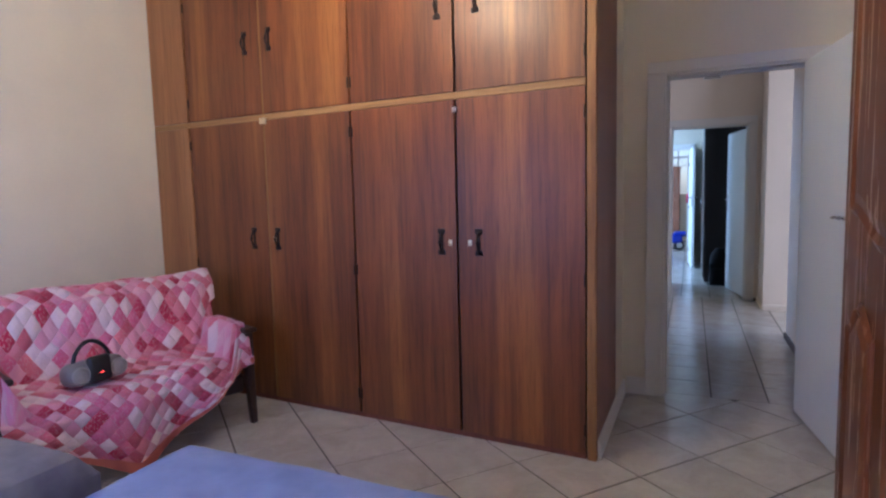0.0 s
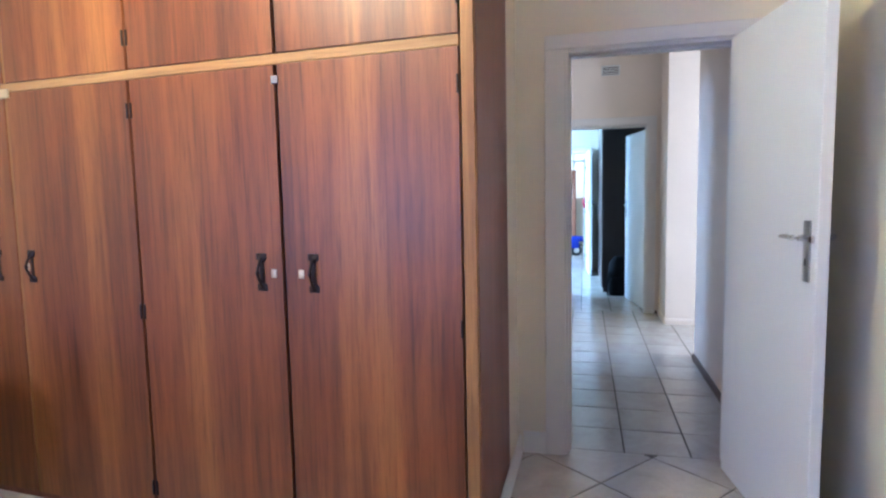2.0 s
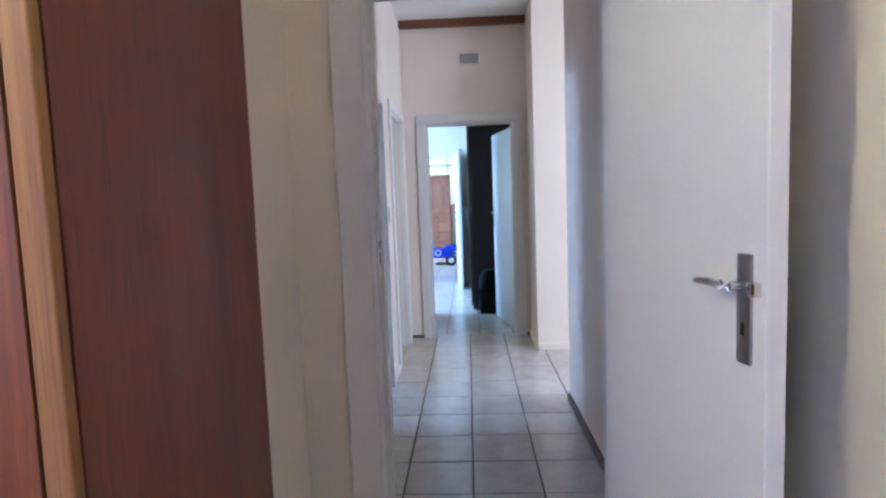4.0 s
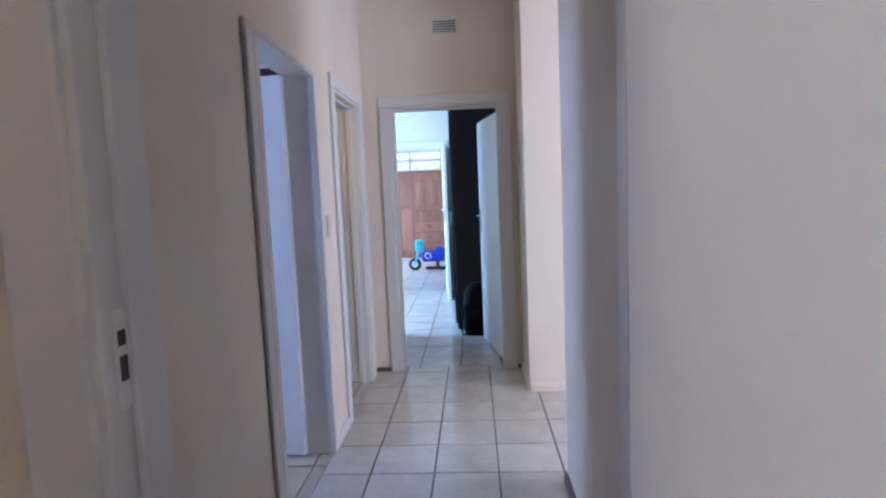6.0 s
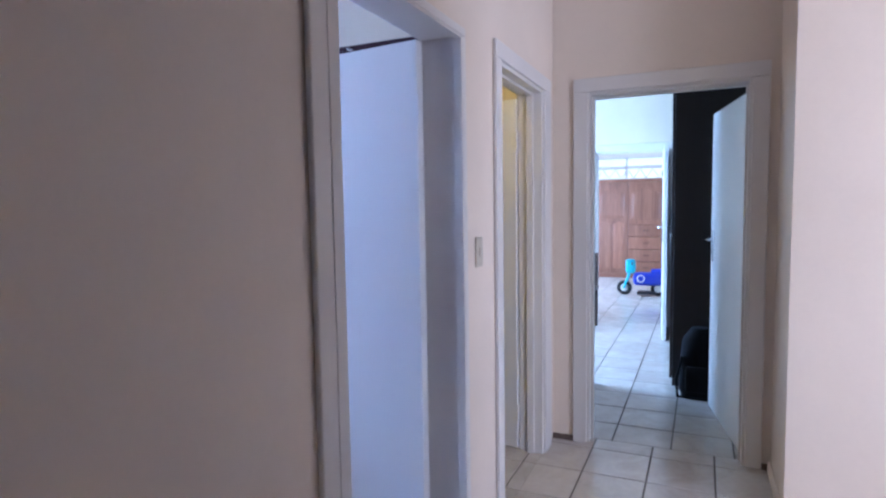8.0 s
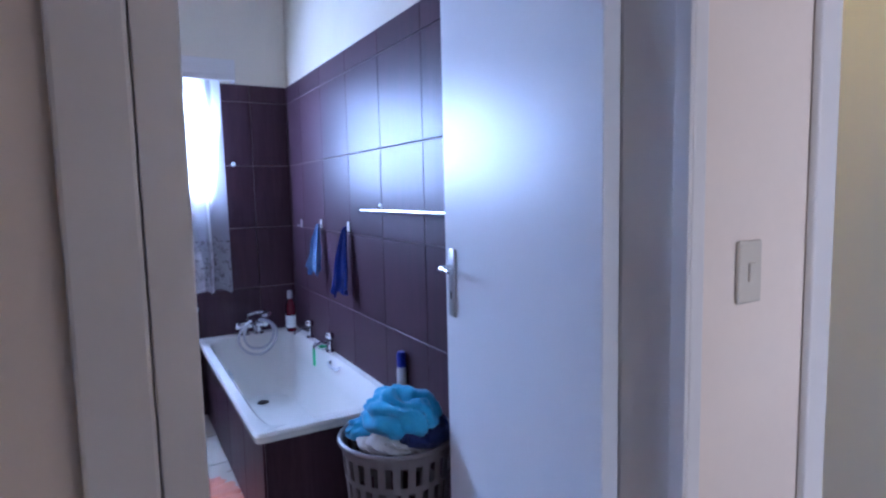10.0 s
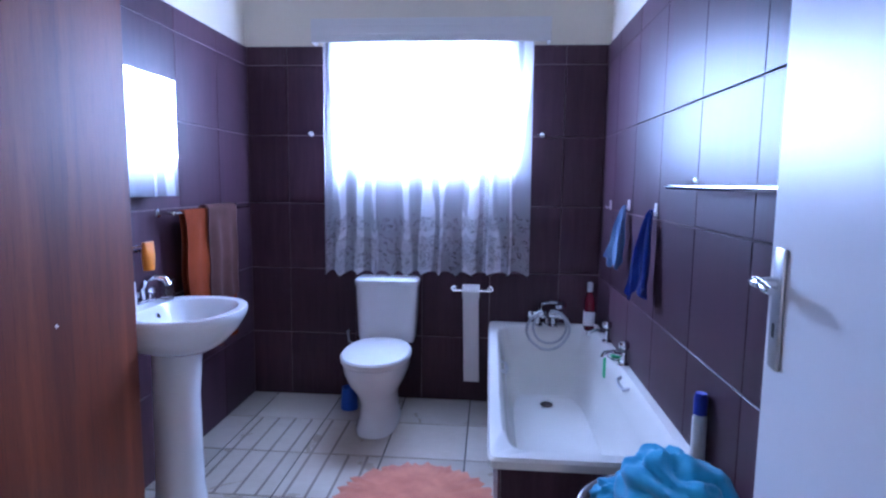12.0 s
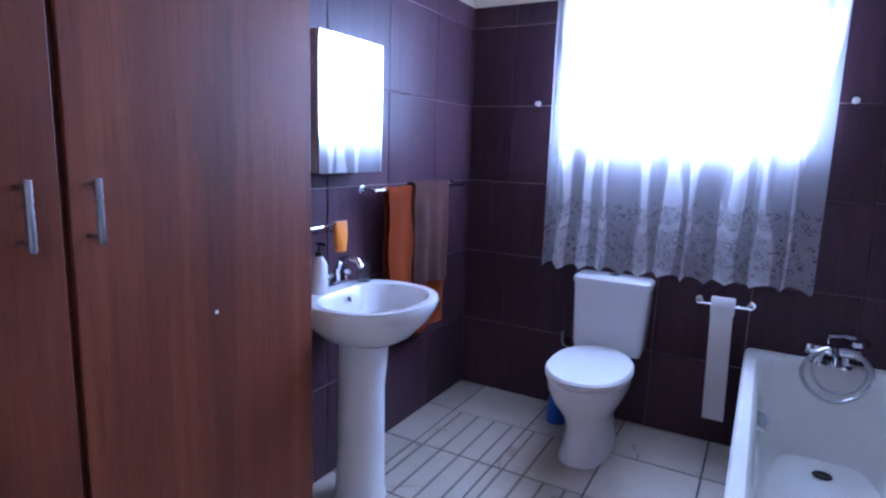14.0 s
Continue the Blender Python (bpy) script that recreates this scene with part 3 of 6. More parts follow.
# ---- bedroom: carved wardrobe at the east wall ----
def arch_panel(bm, x0, x1, z0, z1, rise, dip=0.0, depth=0.007, border=0.012, y=0.0):
    """A raised panel whose top rises in a curve and whose foot may dip the other way; face towards -y."""
    n = 14
    top = [(x0 + (x1 - x0) * k / n, z1 + rise * math.sin(PI * k / n) ** 2) for k in range(n + 1)]
    low = [(x1 - (x1 - x0) * k / n, z0 - dip * math.sin(PI * k / n) ** 2) for k in range(n + 1)]
    ring = top + low
    cx, cz = (x0 + x1) / 2, (z0 + z1) / 2
    def ins(p, s):
        return (cx + (p[0] - cx) * (1 - 2 * s / (x1 - x0)), cz + (p[1] - cz) * (1 - 2 * s / (z1 - z0)))
    a = [bm.verts.new((px, y, pz)) for px, pz in ring]
    b = [bm.verts.new((*(lambda q: (q[0], y - depth, q[1]))(ins(p, border)),)) for p in ring]
    c = [bm.verts.new((*(lambda q: (q[0], y - depth * 0.3, q[1]))(ins(p, border * 2.0)),)) for p in ring]
    d = [bm.verts.new((*(lambda q: (q[0], y - depth * 0.9, q[1]))(ins(p, border * 3.6)),)) for p in ring]
    m = len(ring)
    for r0, r1 in ((a, b), (b, c), (c, d)):
        for i in range(m):
            j = (i + 1) % m
            bm.faces.new((r0[i], r0[j], r1[j], r1[i]))
    bm.faces.new(d)


def carved_wardrobe(name, m, label, width, depth, height, door_specs, drawers=None, MAHOG=MAHOG):
    """Free-standing wardrobe; door_specs are (x0, x1, list of panels)."""
    w = thing(name, m, label, "wardrobe")
    bm = B()
    bx(bm, 0, width, 0.022, depth, 0.08, height - 0.04, 0.004)
    part("body", bm, MAHOG, w)
    bm = B()
    bx(bm, -0.02, width + 0.02, -0.01, depth, height - 0.04, height, 0.012)
    part("cornice", bm, MAHOG, w)
    bm = B()
    bx(bm, -0.01, width + 0.01, 0.01, depth, 0.0, 0.08, 0.008)
    part("plinth", bm, MAHOG, w)
    for x0, x1, z0, z1, panels in door_specs:
        bm = B()
        bx(bm, x0, x1, 0.0, 0.021, z0, z1, 0.004)
        dr = part("door", bm, MAHOG, w)
        for px0, px1, pz0, pz1, rise, dip in panels:
            bm = B()
            arch_panel(bm, px0, px1, pz0, pz1, rise, dip, y=-0.001)
            part("panel", bm, MAHOG, dr)
    for x0, x1, z0, z1 in drawers or ():
        bm = B()
        bx(bm, x0, x1, -0.006, 0.021, z0, z1, 0.008)
        d = part("drawer", bm, MAHOG, w)
        bm = B()
        cx, cz = (x0 + x1) / 2, (z0 + z1) / 2
        tube(bm, [(cx - 0.05, -0.006, cz + 0.01), (cx - 0.045, -0.02, cz), (cx + 0.045, -0.02, cz), (cx + 0.05, -0.006, cz + 0.01)], 0.005, 8)
        part("drawer_pull", bm, BRONZE, d, "dark metal pull", True)
    return w


carved_wardrobe("carved_wardrobe", pose(0.735, -2.42, 0, 0, 0, -90), "polished mahogany wardrobe with carved arched door panels",
                1.2, 0.58, 2.0,
                [(0.012, 0.595, 0.09, 1.95, [(0.075, 0.53, 1.27, 1.72, 0.10, 0.06), (0.075, 0.265, 0.18, 1.06, 0.05, 0.0), (0.34, 0.53, 0.18, 1.06, 0.05, 0.0)]),
                 (0.605, 1.188, 0.09, 1.95, [(0.67, 1.12, 1.27, 1.72, 0.10, 0.06), (0.67, 0.86, 0.18, 1.06, 0.05, 0.0), (0.93, 1.12, 0.18, 1.06, 0.05, 0.0)])])


# ---- cloth ----
def cloth_mat(name, c0, c1, rough=0.9, weave=220, sheen=0.3):
    m, nt, b = mat_base(name)
    v = coords(nt)
    nt.links.new(ramp(nt, noise_tex(nt, v, 9, 5), [(0.3, c0), (0.7, c1)]), b.inputs["Base Color"])
    b.inputs["Roughness"].default_value = rough
    b.inputs["Sheen Weight"].default_value = sheen * 0.5
    b.inputs["Specular IOR Level"].default_value = 0.15
    bump(nt, b, noise_tex(nt, v, weave, 2), 0.4, 0.002)
    return m


def grid_mesh(nu, nv, fn, thick=0.0):
    """A sheet of nu by nv cells placed by fn(u, v), with uv; closed to a thin body where thick > 0."""
    bm = B()
    uv = bm.loops.layers.uv.new("uv")
    rows = [[bm.verts.new(fn(i / nu, j / nv)) for i in range(nu + 1)] for j in range(nv + 1)]
    for j in range(nv):
        for i in range(nu):
            f = bm.faces.new((rows[j][i], rows[j][i + 1], rows[j + 1][i + 1], rows[j + 1][i]))
            for l, (a, b) in zip(f.loops, ((i, j), (i + 1, j), (i + 1, j + 1), (i, j + 1))):
                l[uv].uv = (a / nu, b / nv)
    if thick:
        bm.normal_update()
        back = [[bm.verts.new(v.co - v.normal * thick) for v in row] for row in rows]
        for j in range(nv):
            for i in range(nu):
                f = bm.faces.new((back[j + 1][i], back[j + 1][i + 1], back[j][i + 1], back[j][i]))
                for l, (a, b) in zip(f.loops, ((i, j + 1), (i + 1, j + 1), (i + 1, j), (i, j))):
                    l[uv].uv = (a / nu, b / nv)
        rim = [(0, i) for i in range(nu)] + [(j, nu) for j in range(nv)] + [(nv, i) for i in range(nu, 0, -1)] + [(j, 0) for j in range(nv, 0, -1)]
        for (j0, i0), (j1, i1) in zip(rim, rim[1:] + rim[:1]):
            bm.faces.new((rows[j1][i1], rows[j0][i0], back[j0][i0], back[j1][i1]))
    return bm


def wob(x, y, z, s, a):
    return a * noise.noise(Vector((x * s, y * s, z * s)))


def quilt_mat():
    m, nt, b = mat_base("pink_patchwork_cotton")
    uvn = nt.nodes.new("ShaderNodeUVMap")
    mp = nt.nodes.new("ShaderNodeMapping")
    mp.inputs["Scale"].default_value = (24.0, 26.0, 1)
    mp.inputs["Rotation"].default_value = (0, 0, radians(38))
    nt.links.new(uvn.outputs[0], mp.inputs[0])
    fl = nt.nodes.new("ShaderNodeVectorMath")
    fl.operation = "FLOOR"
    nt.links.new(mp.outputs[0], fl.inputs[0])
    wn_ = nt.nodes.new("ShaderNodeTexWhiteNoise")
    wn_.noise_dimensions = "2D"
    nt.links.new(fl.outputs[0], wn_.inputs["Vector"])
    r = ramp(nt, wn_.outputs["Value"], [(0.0, (0.42, 0.010, 0.060)), (0.12, (0.62, 0.12, 0.24)), (0.30, (0.66, 0.24, 0.36)), (0.46, (0.70, 0.34, 0.44)), (0.60, (0.62, 0.14, 0.20)), (0.70, (0.76, 0.60, 0.64)), (0.90, (0.45, 0.018, 0.065))])
    r.node.color_ramp.interpolation = "CONSTANT"
    # printed flowers and stripes on some patches
    pr = noise_tex(nt, mp.outputs[0], 5.5, 3)
    flower = ramp(nt, pr, [(0.50, (0, 0, 0)), (0.60, (1, 1, 1))])
    wv = nd(nt, "ShaderNodeTexWave", Scale=1.9)
    nt.links.new(mp.outputs[0], wv.inputs["Vector"])
    stripe = ramp(nt, wv.outputs[0], [(0.45, (0, 0, 0)), (0.55, (1, 1, 1))])
    sel = ramp(nt, wn_.outputs["Color"], [(0.50, (0, 0, 0)), (0.51, (1, 1, 1))])
    mask = mixc(nt, sel, flower, stripe)
    fac = mixc(nt, 1.0, mask, (0.42, 0.42, 0.42), "MULTIPLY")
    col = mixc(nt, fac, r, (0.60, 0.45, 0.46))
    nt.links.new(col, b.inputs["Base Color"])
    b.inputs["Roughness"].default_value = 0.9
    b.inputs["Sheen Weight"].default_value = 0.2
    fr = nt.nodes.new("ShaderNodeVectorMath")
    fr.operation = "FRACTION"
    nt.links.new(mp.outputs[0], fr.inputs[0])
    sep = nt.nodes.new("ShaderNodeSeparateXYZ")
    nt.links.new(fr.outputs[0], sep.inputs[0])
    hs = []
    for o in ("X", "Y"):
        pp = nt.nodes.new("ShaderNodeMath")
        pp.operation = "PINGPONG"
        pp.inputs[1].default_value = 0.5
        nt.links.new(sep.outputs[o], pp.inputs[0])
        sm = nt.nodes.new("ShaderNodeMath")
        sm.operation = "POWER"
        sm.inputs[1].default_value = 0.35
        nt.links.new(pp.outputs[0], sm.inputs[0])
        hs.append(sm.outputs[0])
    mul = nt.nodes.new("ShaderNodeMath")
    mul.operation = "MULTIPLY"
    nt.links.new(hs[0], mul.inputs[0])
    nt.links.new(hs[1], mul.inputs[1])
    bump(nt, b, mul.outputs[0], 0.9, 0.02)
    return m


QUILT = quilt_mat()

# sofa: local x faces the room, y along the seat
SM = pose(-2.12, -1.84, 0, 0, 0, -16.5)
sofa = thing("wooden_sofa", SM, "dark wooden two-seat sofa under a quilt", "sofa")
for sy, nm in ((-0.62, "left"), (0.575, "right")):
    bm = B()
    loft(bm, [ring_pts(cx_, sy + 0.03, w_, w_, z_, 16, 5) for cx_, w_, z_ in ((0.0, 0.018, 0.0), (-0.012, 0.022, 0.12), (-0.026, 0.027, 0.35), (-0.03, 0.028, 0.545))])
    part("leg", bm, SOFAW, sofa)
    bm = B()
    bx(bm, -0.62, -0.56, sy, sy + 0.06, 0, 0.80, 0.008)
    part("leg", bm, SOFAW, sofa)
    bm = B()
    vs = bx(bm, -0.64, 0.02, sy - 0.012, sy + 0.072, 0.545, 0.575, 0.010)
    part("armrest", bm, SOFAW, sofa)
    bm = B()
    bx(bm, -0.57, -0.05, sy + 0.015, sy + 0.045, 0.20, 0.27, 0.005)
    bx(bm, -0.57, -0.05, sy + 0.015, sy + 0.045, 0.40, 0.44, 0.005)
    part("side_rail", bm, SOFAW, sofa)
bm = B()
bx(bm, -0.045, -0.015, -0.56, 0.56, 0.20, 0.29, 0.006)
part("front_rail", bm, SOFAW, sofa)
bm = B()
bx(bm, -0.60, -0.57, -0.56, 0.56, 0.72, 0.80, 0.008)
bx(bm, -0.60, -0.57, -0.56, 0.56, 0.36, 0.42, 0.008)
part("back_rail", bm, SOFAW, sofa)
CUSH = cloth_mat("dark_cushion_cloth", (0.03, 0.022, 0.022), (0.05, 0.036, 0.034))
bm = B()
bx(bm, -0.58, 0.0, -0.55, 0.55, 0.291, 0.40, 0.035, seg=4)
part("seat_cushion", bm, CUSH, sofa, smooth=True)
bm = B()
bx(bm, -0.575, -0.45, -0.55, 0.55, 0.41, 0.80, 0.045, seg=4)
part("back_cushion", bm, CUSH, sofa, smooth=True)


def quilt_at(u, v):
    """u along the sofa, v from behind the back over the seat to the floor in front."""
    path = [(-0.66, 0.62), (-0.66, 0.80), (-0.62, 0.865), (-0.52, 0.875), (-0.435, 0.80), (-0.40, 0.60), (-0.35, 0.45), (-0.15, 0.43), (0.02, 0.425), (0.062, 0.36), (0.075, 0.20), (0.085, 0.06)]
    s = v * (len(path) - 1)
    i = min(int(s), len(path) - 2)
    f = s - i
    f = f * f * (3 - 2 * f) * 0.35 + f * 0.65
    x, z = path[i][0] * (1 - f) + path[i + 1][0] * f, path[i][1] * (1 - f) + path[i + 1][1] * f
    y = -0.62 + 1.25 * u
    # the near corner hangs to a point; the right side is gathered on the arm
    if v > 0.70:
        k = (v - 0.70) / 0.30
        drop = max(0.0, 1 - abs(u - 0.42) / 0.55)
        z = z * (1 - k) + (0.425 - 0.42 * drop * k - 0.02) * k if v > 0.74 else z
        x += 0.03 * math.sin(u * 19) * k
    if u > 0.9 and v > 0.4:
        y = 0.505 + (u - 0.9) * 0.95
    end = min(1, max(0, (u - 0.86) / 0.07))
    if end > 0 and v > 0.3:
        z = max(z, 0.43 + 0.175 * end) if v < 0.72 else max(z, 0.605 - 0.30 * ((v - 0.72) / 0.28)) * end + z * (1 - end)
        x -= 0.05 * end * (1 if v > 0.7 else 0)
    end = max(0, (0.08 - u) / 0.08)
    if end > 0 and 0.3 < v < 0.77:
        z = max(z, 0.43 + 0.20 * end)
    d = wob(u * 3, v * 3, 1, 2.2, 0.022) + wob(u, v, 4, 14, 0.012)
    return (x + d, y + wob(u, v, 9, 5, 0.012), max(0.012, z + d * 0.9 + wob(u, v, 2, 7, 0.010)))


qb = grid_mesh(90, 90, quilt_at, 0.008)
quilt = thing("patchwork_quilt", SM, "pink patchwork quilt with red squares draped over the sofa", "quilt")
part("patchwork", qb, QUILT, quilt, smooth=True)
def hem_at(u, v):
    q = quilt_at(u, 0.965 + 0.035 * v)
    return (q[0] + 0.011, q[1], q[2] - 0.004 * v)
part("hem_border", grid_mesh(90, 3, hem_at, 0.004), cloth_mat("coral_cotton_hem", (0.42, 0.10, 0.08), (0.52, 0.17, 0.13), sheen=0.1), quilt, "coral cotton hem", True)

# portable radio
rad = thing("portable_radio", SM @ pose(-0.12, -0.19, 0.440, 0, -6, 12) @ Matrix.Diagonal((0.9, 0.9, 0.9, 1)), "small grey and black portable radio with red light", "radio")
bm = B()
bx(bm, -0.075, 0.075, -0.16, 0.16, 0.0, 0.13, 0.055, seg=5)
part("body", bm, GREYP, rad, smooth=True)
bm = B()
bx(bm, 0.035, 0.085, -0.062, 0.062, 0.004, 0.15, 0.02, seg=3)
part("front_panel", bm, BLACKP, rad, "glossy black front panel", True)
for y in (-0.105, 0.105):
    bm = B()
    lathe(bm, [(0, 0.012), (0.03, 0.006), (0.042, 0.0), (0.046, 0.006), (0.050, 0.0)], 20, pose(0.071, y, 0.062, 0, 90, 0))
    part("speaker_grille", bm, paint("grey_grille", (0.30, 0.29, 0.28), 0.5, 0.1, 0.8, 300), rad)
bm = B()
tube(bm, [(0.0, -0.105 + 0.21 * k / 12, 0.115 + 0.115 * math.sin(PI * k / 12) ** 0.6) for k in range(13)], 0.011, 8)
part("handle", bm, BLACKP, rad, smooth=True)
m_, nt_, b_ = mat_base("red_led")
b_.inputs["Emission Color"].default_value, b_.inputs["Emission Strength"].default_value = (1, 0.05, 0.03, 1), 3
b_.inputs["Base Color"].default_value = (0.6, 0.02, 0.02, 1)
bm = B()
bx(bm, 0.084, 0.087, -0.010, 0.010, 0.055, 0.060)
part("red_display", bm, m_, rad, "lit red display")


def soft_slab(x0, x1, y0, y1, z0, z1, r, amp, seed, n=40):
    """A mattress-like body with rounded edges and an uneven top."""
    def f(u, v):
        px, py = x0 + (x1 - x0) * u, y0 + (y1 - y0) * v
        e = min(px - x0, x1 - px, py - y0, y1 - py)
        k = min(1, e / r)
        z = z1 - r * (1 - math.sqrt(max(0, 1 - (1 - k) ** 2)))
        return (px, py, z + wob(px, py, seed, 3.0, amp) * k + wob(px, py, seed + 3, 9, amp * 0.3) * k)
    bm = grid_mesh(n, n, f)
    rim = [e for e in bm.edges if e.is_boundary]
    ex = bmesh.ops.extrude_edge_only(bm, edges=rim)
    for v_ in (g for g in ex["geom"] if isinstance(g, bmesh.types.BMVert)):
        v_.co.z = z0
    return bm


BLUE_SHEET = cloth_mat("pale_blue_sheet", (0.20, 0.25, 0.48), (0.26, 0.32, 0.58))
GREY_BLK = cloth_mat("grey_blanket", (0.13, 0.12, 0.14), (0.20, 0.19, 0.21), weave=140)


def bed(name, x0, x1, y0, y1, label, cover, cover_label, seed, top=0.53):
    b = thing(name, pose(x0, y0, 0), label, "bed")
    w, l = x1 - x0, y1 - y0
    bm = B()
    bx(bm, 0.02, w - 0.02, 0.02, l - 0.03, 0.12, 0.30, 0.01)
    part("base", bm, CUSH, b)
    for px in (0.05, w - 0.11):
        for py in (0.05, l - 0.12):
            bm = B()
            bx(bm, px, px + 0.06, py, py + 0.06, 0, 0.12, 0.006)
            part("leg", bm, SOFAW, b)
    bm = soft_slab(0.0, w, 0.0, l, 0.30, top - 0.015, 0.05, 0.004, seed)
    part("mattress", bm, paint("ticking", (0.55, 0.55, 0.58), 0.9), b, smooth=True)
    bm = soft_slab(-0.015, w + 0.015, 0.0, l + 0.015, 0.22, top, 0.09, 0.014, seed)
    part("bedspread", bm, cover, b, cover_label, True)


bed("bed", -1.13, 0.02, -4.55, -2.47, "bed made up with a pale blue-grey sheet", BLUE_SHEET, "pale blue-grey sheet", 5, 0.525)
bed("bed", -2.85, -1.42, -4.6, -2.62, "bed under a dark grey blanket", GREY_BLK, "dark grey blanket", 11, 0.50)
bm = B()
bx(bm, -2.92, -1.28, -5.13, -5.06, 0.88, 0.92)
bx(bm, -2.92, -1.28, -5.13, -5.06, 1.98, 2.02)
for x in (-2.92, -2.12, -1.32):
    bx(bm, x, x + 0.04, -5.13, -5.06, 0.92, 1.98)
structure("window_bedroom", bm, WHITE, "white framed bedroom window", "window")
# unseen side window, added to go with the east light
bm = B()
for y0, y1, z0, z1 in ((-4.80, -3.76, 0.9, 0.94), (-4.80, -3.76, 2.06, 2.10), (-4.80, -4.76, 0.94, 2.06), (-3.80, -3.76, 0.94, 2.06), (-4.30, -4.26, 0.94, 2.06)):
    bx(bm, 1.40, 1.44, y0, y1, z0, z1)
structure("window_bedroom_east", bm, WHITE, "unseen white framed side window, added for the east light", "window")

# closet bulb
kb = thing("closet_lamp", pose(-0.72, 2.86, H), "bare warm bulb in a white holder on the closet ceiling", "lamp")
bm = B()
lathe(bm, [(0, 0), (0.045, 0), (0.045, -0.018), (0.02, -0.03), (0.019, -0.07), (0, -0.07)], 18)
part("holder", bm, PLASW, kb, smooth=True)
m_, nt_, b_ = mat_base("dim_bulb_glass")
b_.inputs["Emission Color"].default_value, b_.inputs["Emission Strength"].default_value = (1, 0.72, 0.25, 1), 8
bm = B()
lathe(bm, [(0, -0.07), (0.014, -0.072), (0.030, -0.105), (0.024, -0.135), (0, -0.145)], 16)
part("bulb", bm, m_, kb, smooth=True)

# bedroom ceiling bulb
cb = thing("ceiling_lamp", pose(-0.92, -2.08, H), "white ceiling lamp, warm bulb over an added light-blocking dish", "lamp")
bm = B()
lathe(bm, [(0, 0), (0.05, 0), (0.05, -0.02), (0.022, -0.035), (0.006, -0.045), (0.006, -0.25), (0.020, -0.26), (0.024, -0.29), (0.0, -0.29)], 20)
part("holder", bm, PLASW, cb, smooth=True)
m_, nt_, b_ = mat_base("warm_bulb_glass")
b_.inputs["Emission Color"].default_value, b_.inputs["Emission Strength"].default_value = (1, 0.72, 0.38, 1), 30
bm = B()
lathe(bm, [(0, -0.29), (0.014, -0.292), (0.030, -0.325), (0.024, -0.355), (0, -0.365)], 16)
glass_bulb = part("bulb", bm, m_, cb, smooth=True)

# unseen dish, added to keep bulb light off the floor and lower wardrobe
bm = B()
lathe(bm, [(0, -0.532), (0.045, -0.528), (0.082, -0.514), (0.096, -0.495), (0.092, -0.493), (0.078, -0.510), (0.045, -0.522), (0, -0.526)], 32)
part("shade_dish", bm, ENAMEL, cb, "added white dish that blocks the bulb's downward light", True)
for a in (0.5, 2.6, 4.7):
    bm = B()
    tube(bm, [(0.03 * math.cos(a), 0.03 * math.sin(a), -0.02), (0.090 * math.cos(a), 0.090 * math.sin(a), -0.497)], 0.0015, 6)
    part("hanger", bm, STEEL, cb)


# ---- bathroom ----
# bathtub
tub = thing("bathtub", pose(0, 0, 0), "white enamel bathtub in a dark tiled surround", "bathtub")
bm = B()
cx, cy = -2.400, 2.128
R = [ring_pts(cx, cy, 0.881, 0.327, 0.472, 200, 44), ring_pts(cx, cy, 0.884, 0.330, 0.498, 200, 44), ring_pts(cx, cy, 0.876, 0.322, 0.508, 200, 40),
     ring_pts(cx + 0.005, cy, 0.820, 0.284, 0.507, 200, 10), ring_pts(cx + 0.005, cy, 0.806, 0.270, 0.493, 200, 9), ring_pts(cx, cy, 0.778, 0.252, 0.37, 200, 7),
     ring_pts(cx - 0.03, cy, 0.715, 0.226, 0.19, 200, 6), ring_pts(cx - 0.05, cy, 0.650, 0.190, 0.120, 200, 5), ring_pts(cx - 0.05, cy, 0.32, 0.09, 0.108, 200, 3)]
loft(bm, R, False, True)
part("tub", bm, ENAMEL, tub, smooth=True)
bm = B()
bx(bm, -3.285, -1.560, 1.842, 1.860, 0.0, 0.473)
bx(bm, -1.578, -1.560, 1.861, 2.455, 0.0, 0.473)
part("panel_backing", bm, GROUT_W, tub)
for k in range(5):
    x1 = -1.558 - k * 0.41
    bm = B()
    bx(bm, max(-3.284, x1 - 0.404), x1, 1.832, 1.841, 0.012, 0.471, 0.002)
    part("tile", bm, TILE_W, tub)
for k in range(2):
    bm = B()
    bx(bm, -1.559, -1.550, 1.842 + k * 0.41, min(2.454, 2.246 + k * 0.41), 0.012, 0.471, 0.002)
    part("tile", bm, TILE_W, tub)
bm = B()
lathe(bm, [(0.0, 0.001), (0.020, 0.001), (0.026, 0.006), (0.034, 0.004), (0.036, 0.0)], 20, pose(-2.965, 2.128, 0.119))
part("drain", bm, BRONZE, tub, "dark metal drain ring", True)
for gx, gy, sg, gz in ((-2.58, 1.868, 1, 0.0), (-2.33, 2.394, -1, 0.025)):
    bm = B()
    tube(bm, [(gx - 0.075, gy - 0.006 * sg, 0.455 + gz), (gx - 0.066, gy + 0.018 * sg, 0.446 + gz), (gx, gy + 0.024 * sg, 0.442 + gz), (gx + 0.066, gy + 0.018 * sg, 0.446 + gz), (gx + 0.075, gy - 0.006 * sg, 0.455 + gz)], 0.008, 10)
    part("grip", bm, STEEL, tub, "metal grip", True)

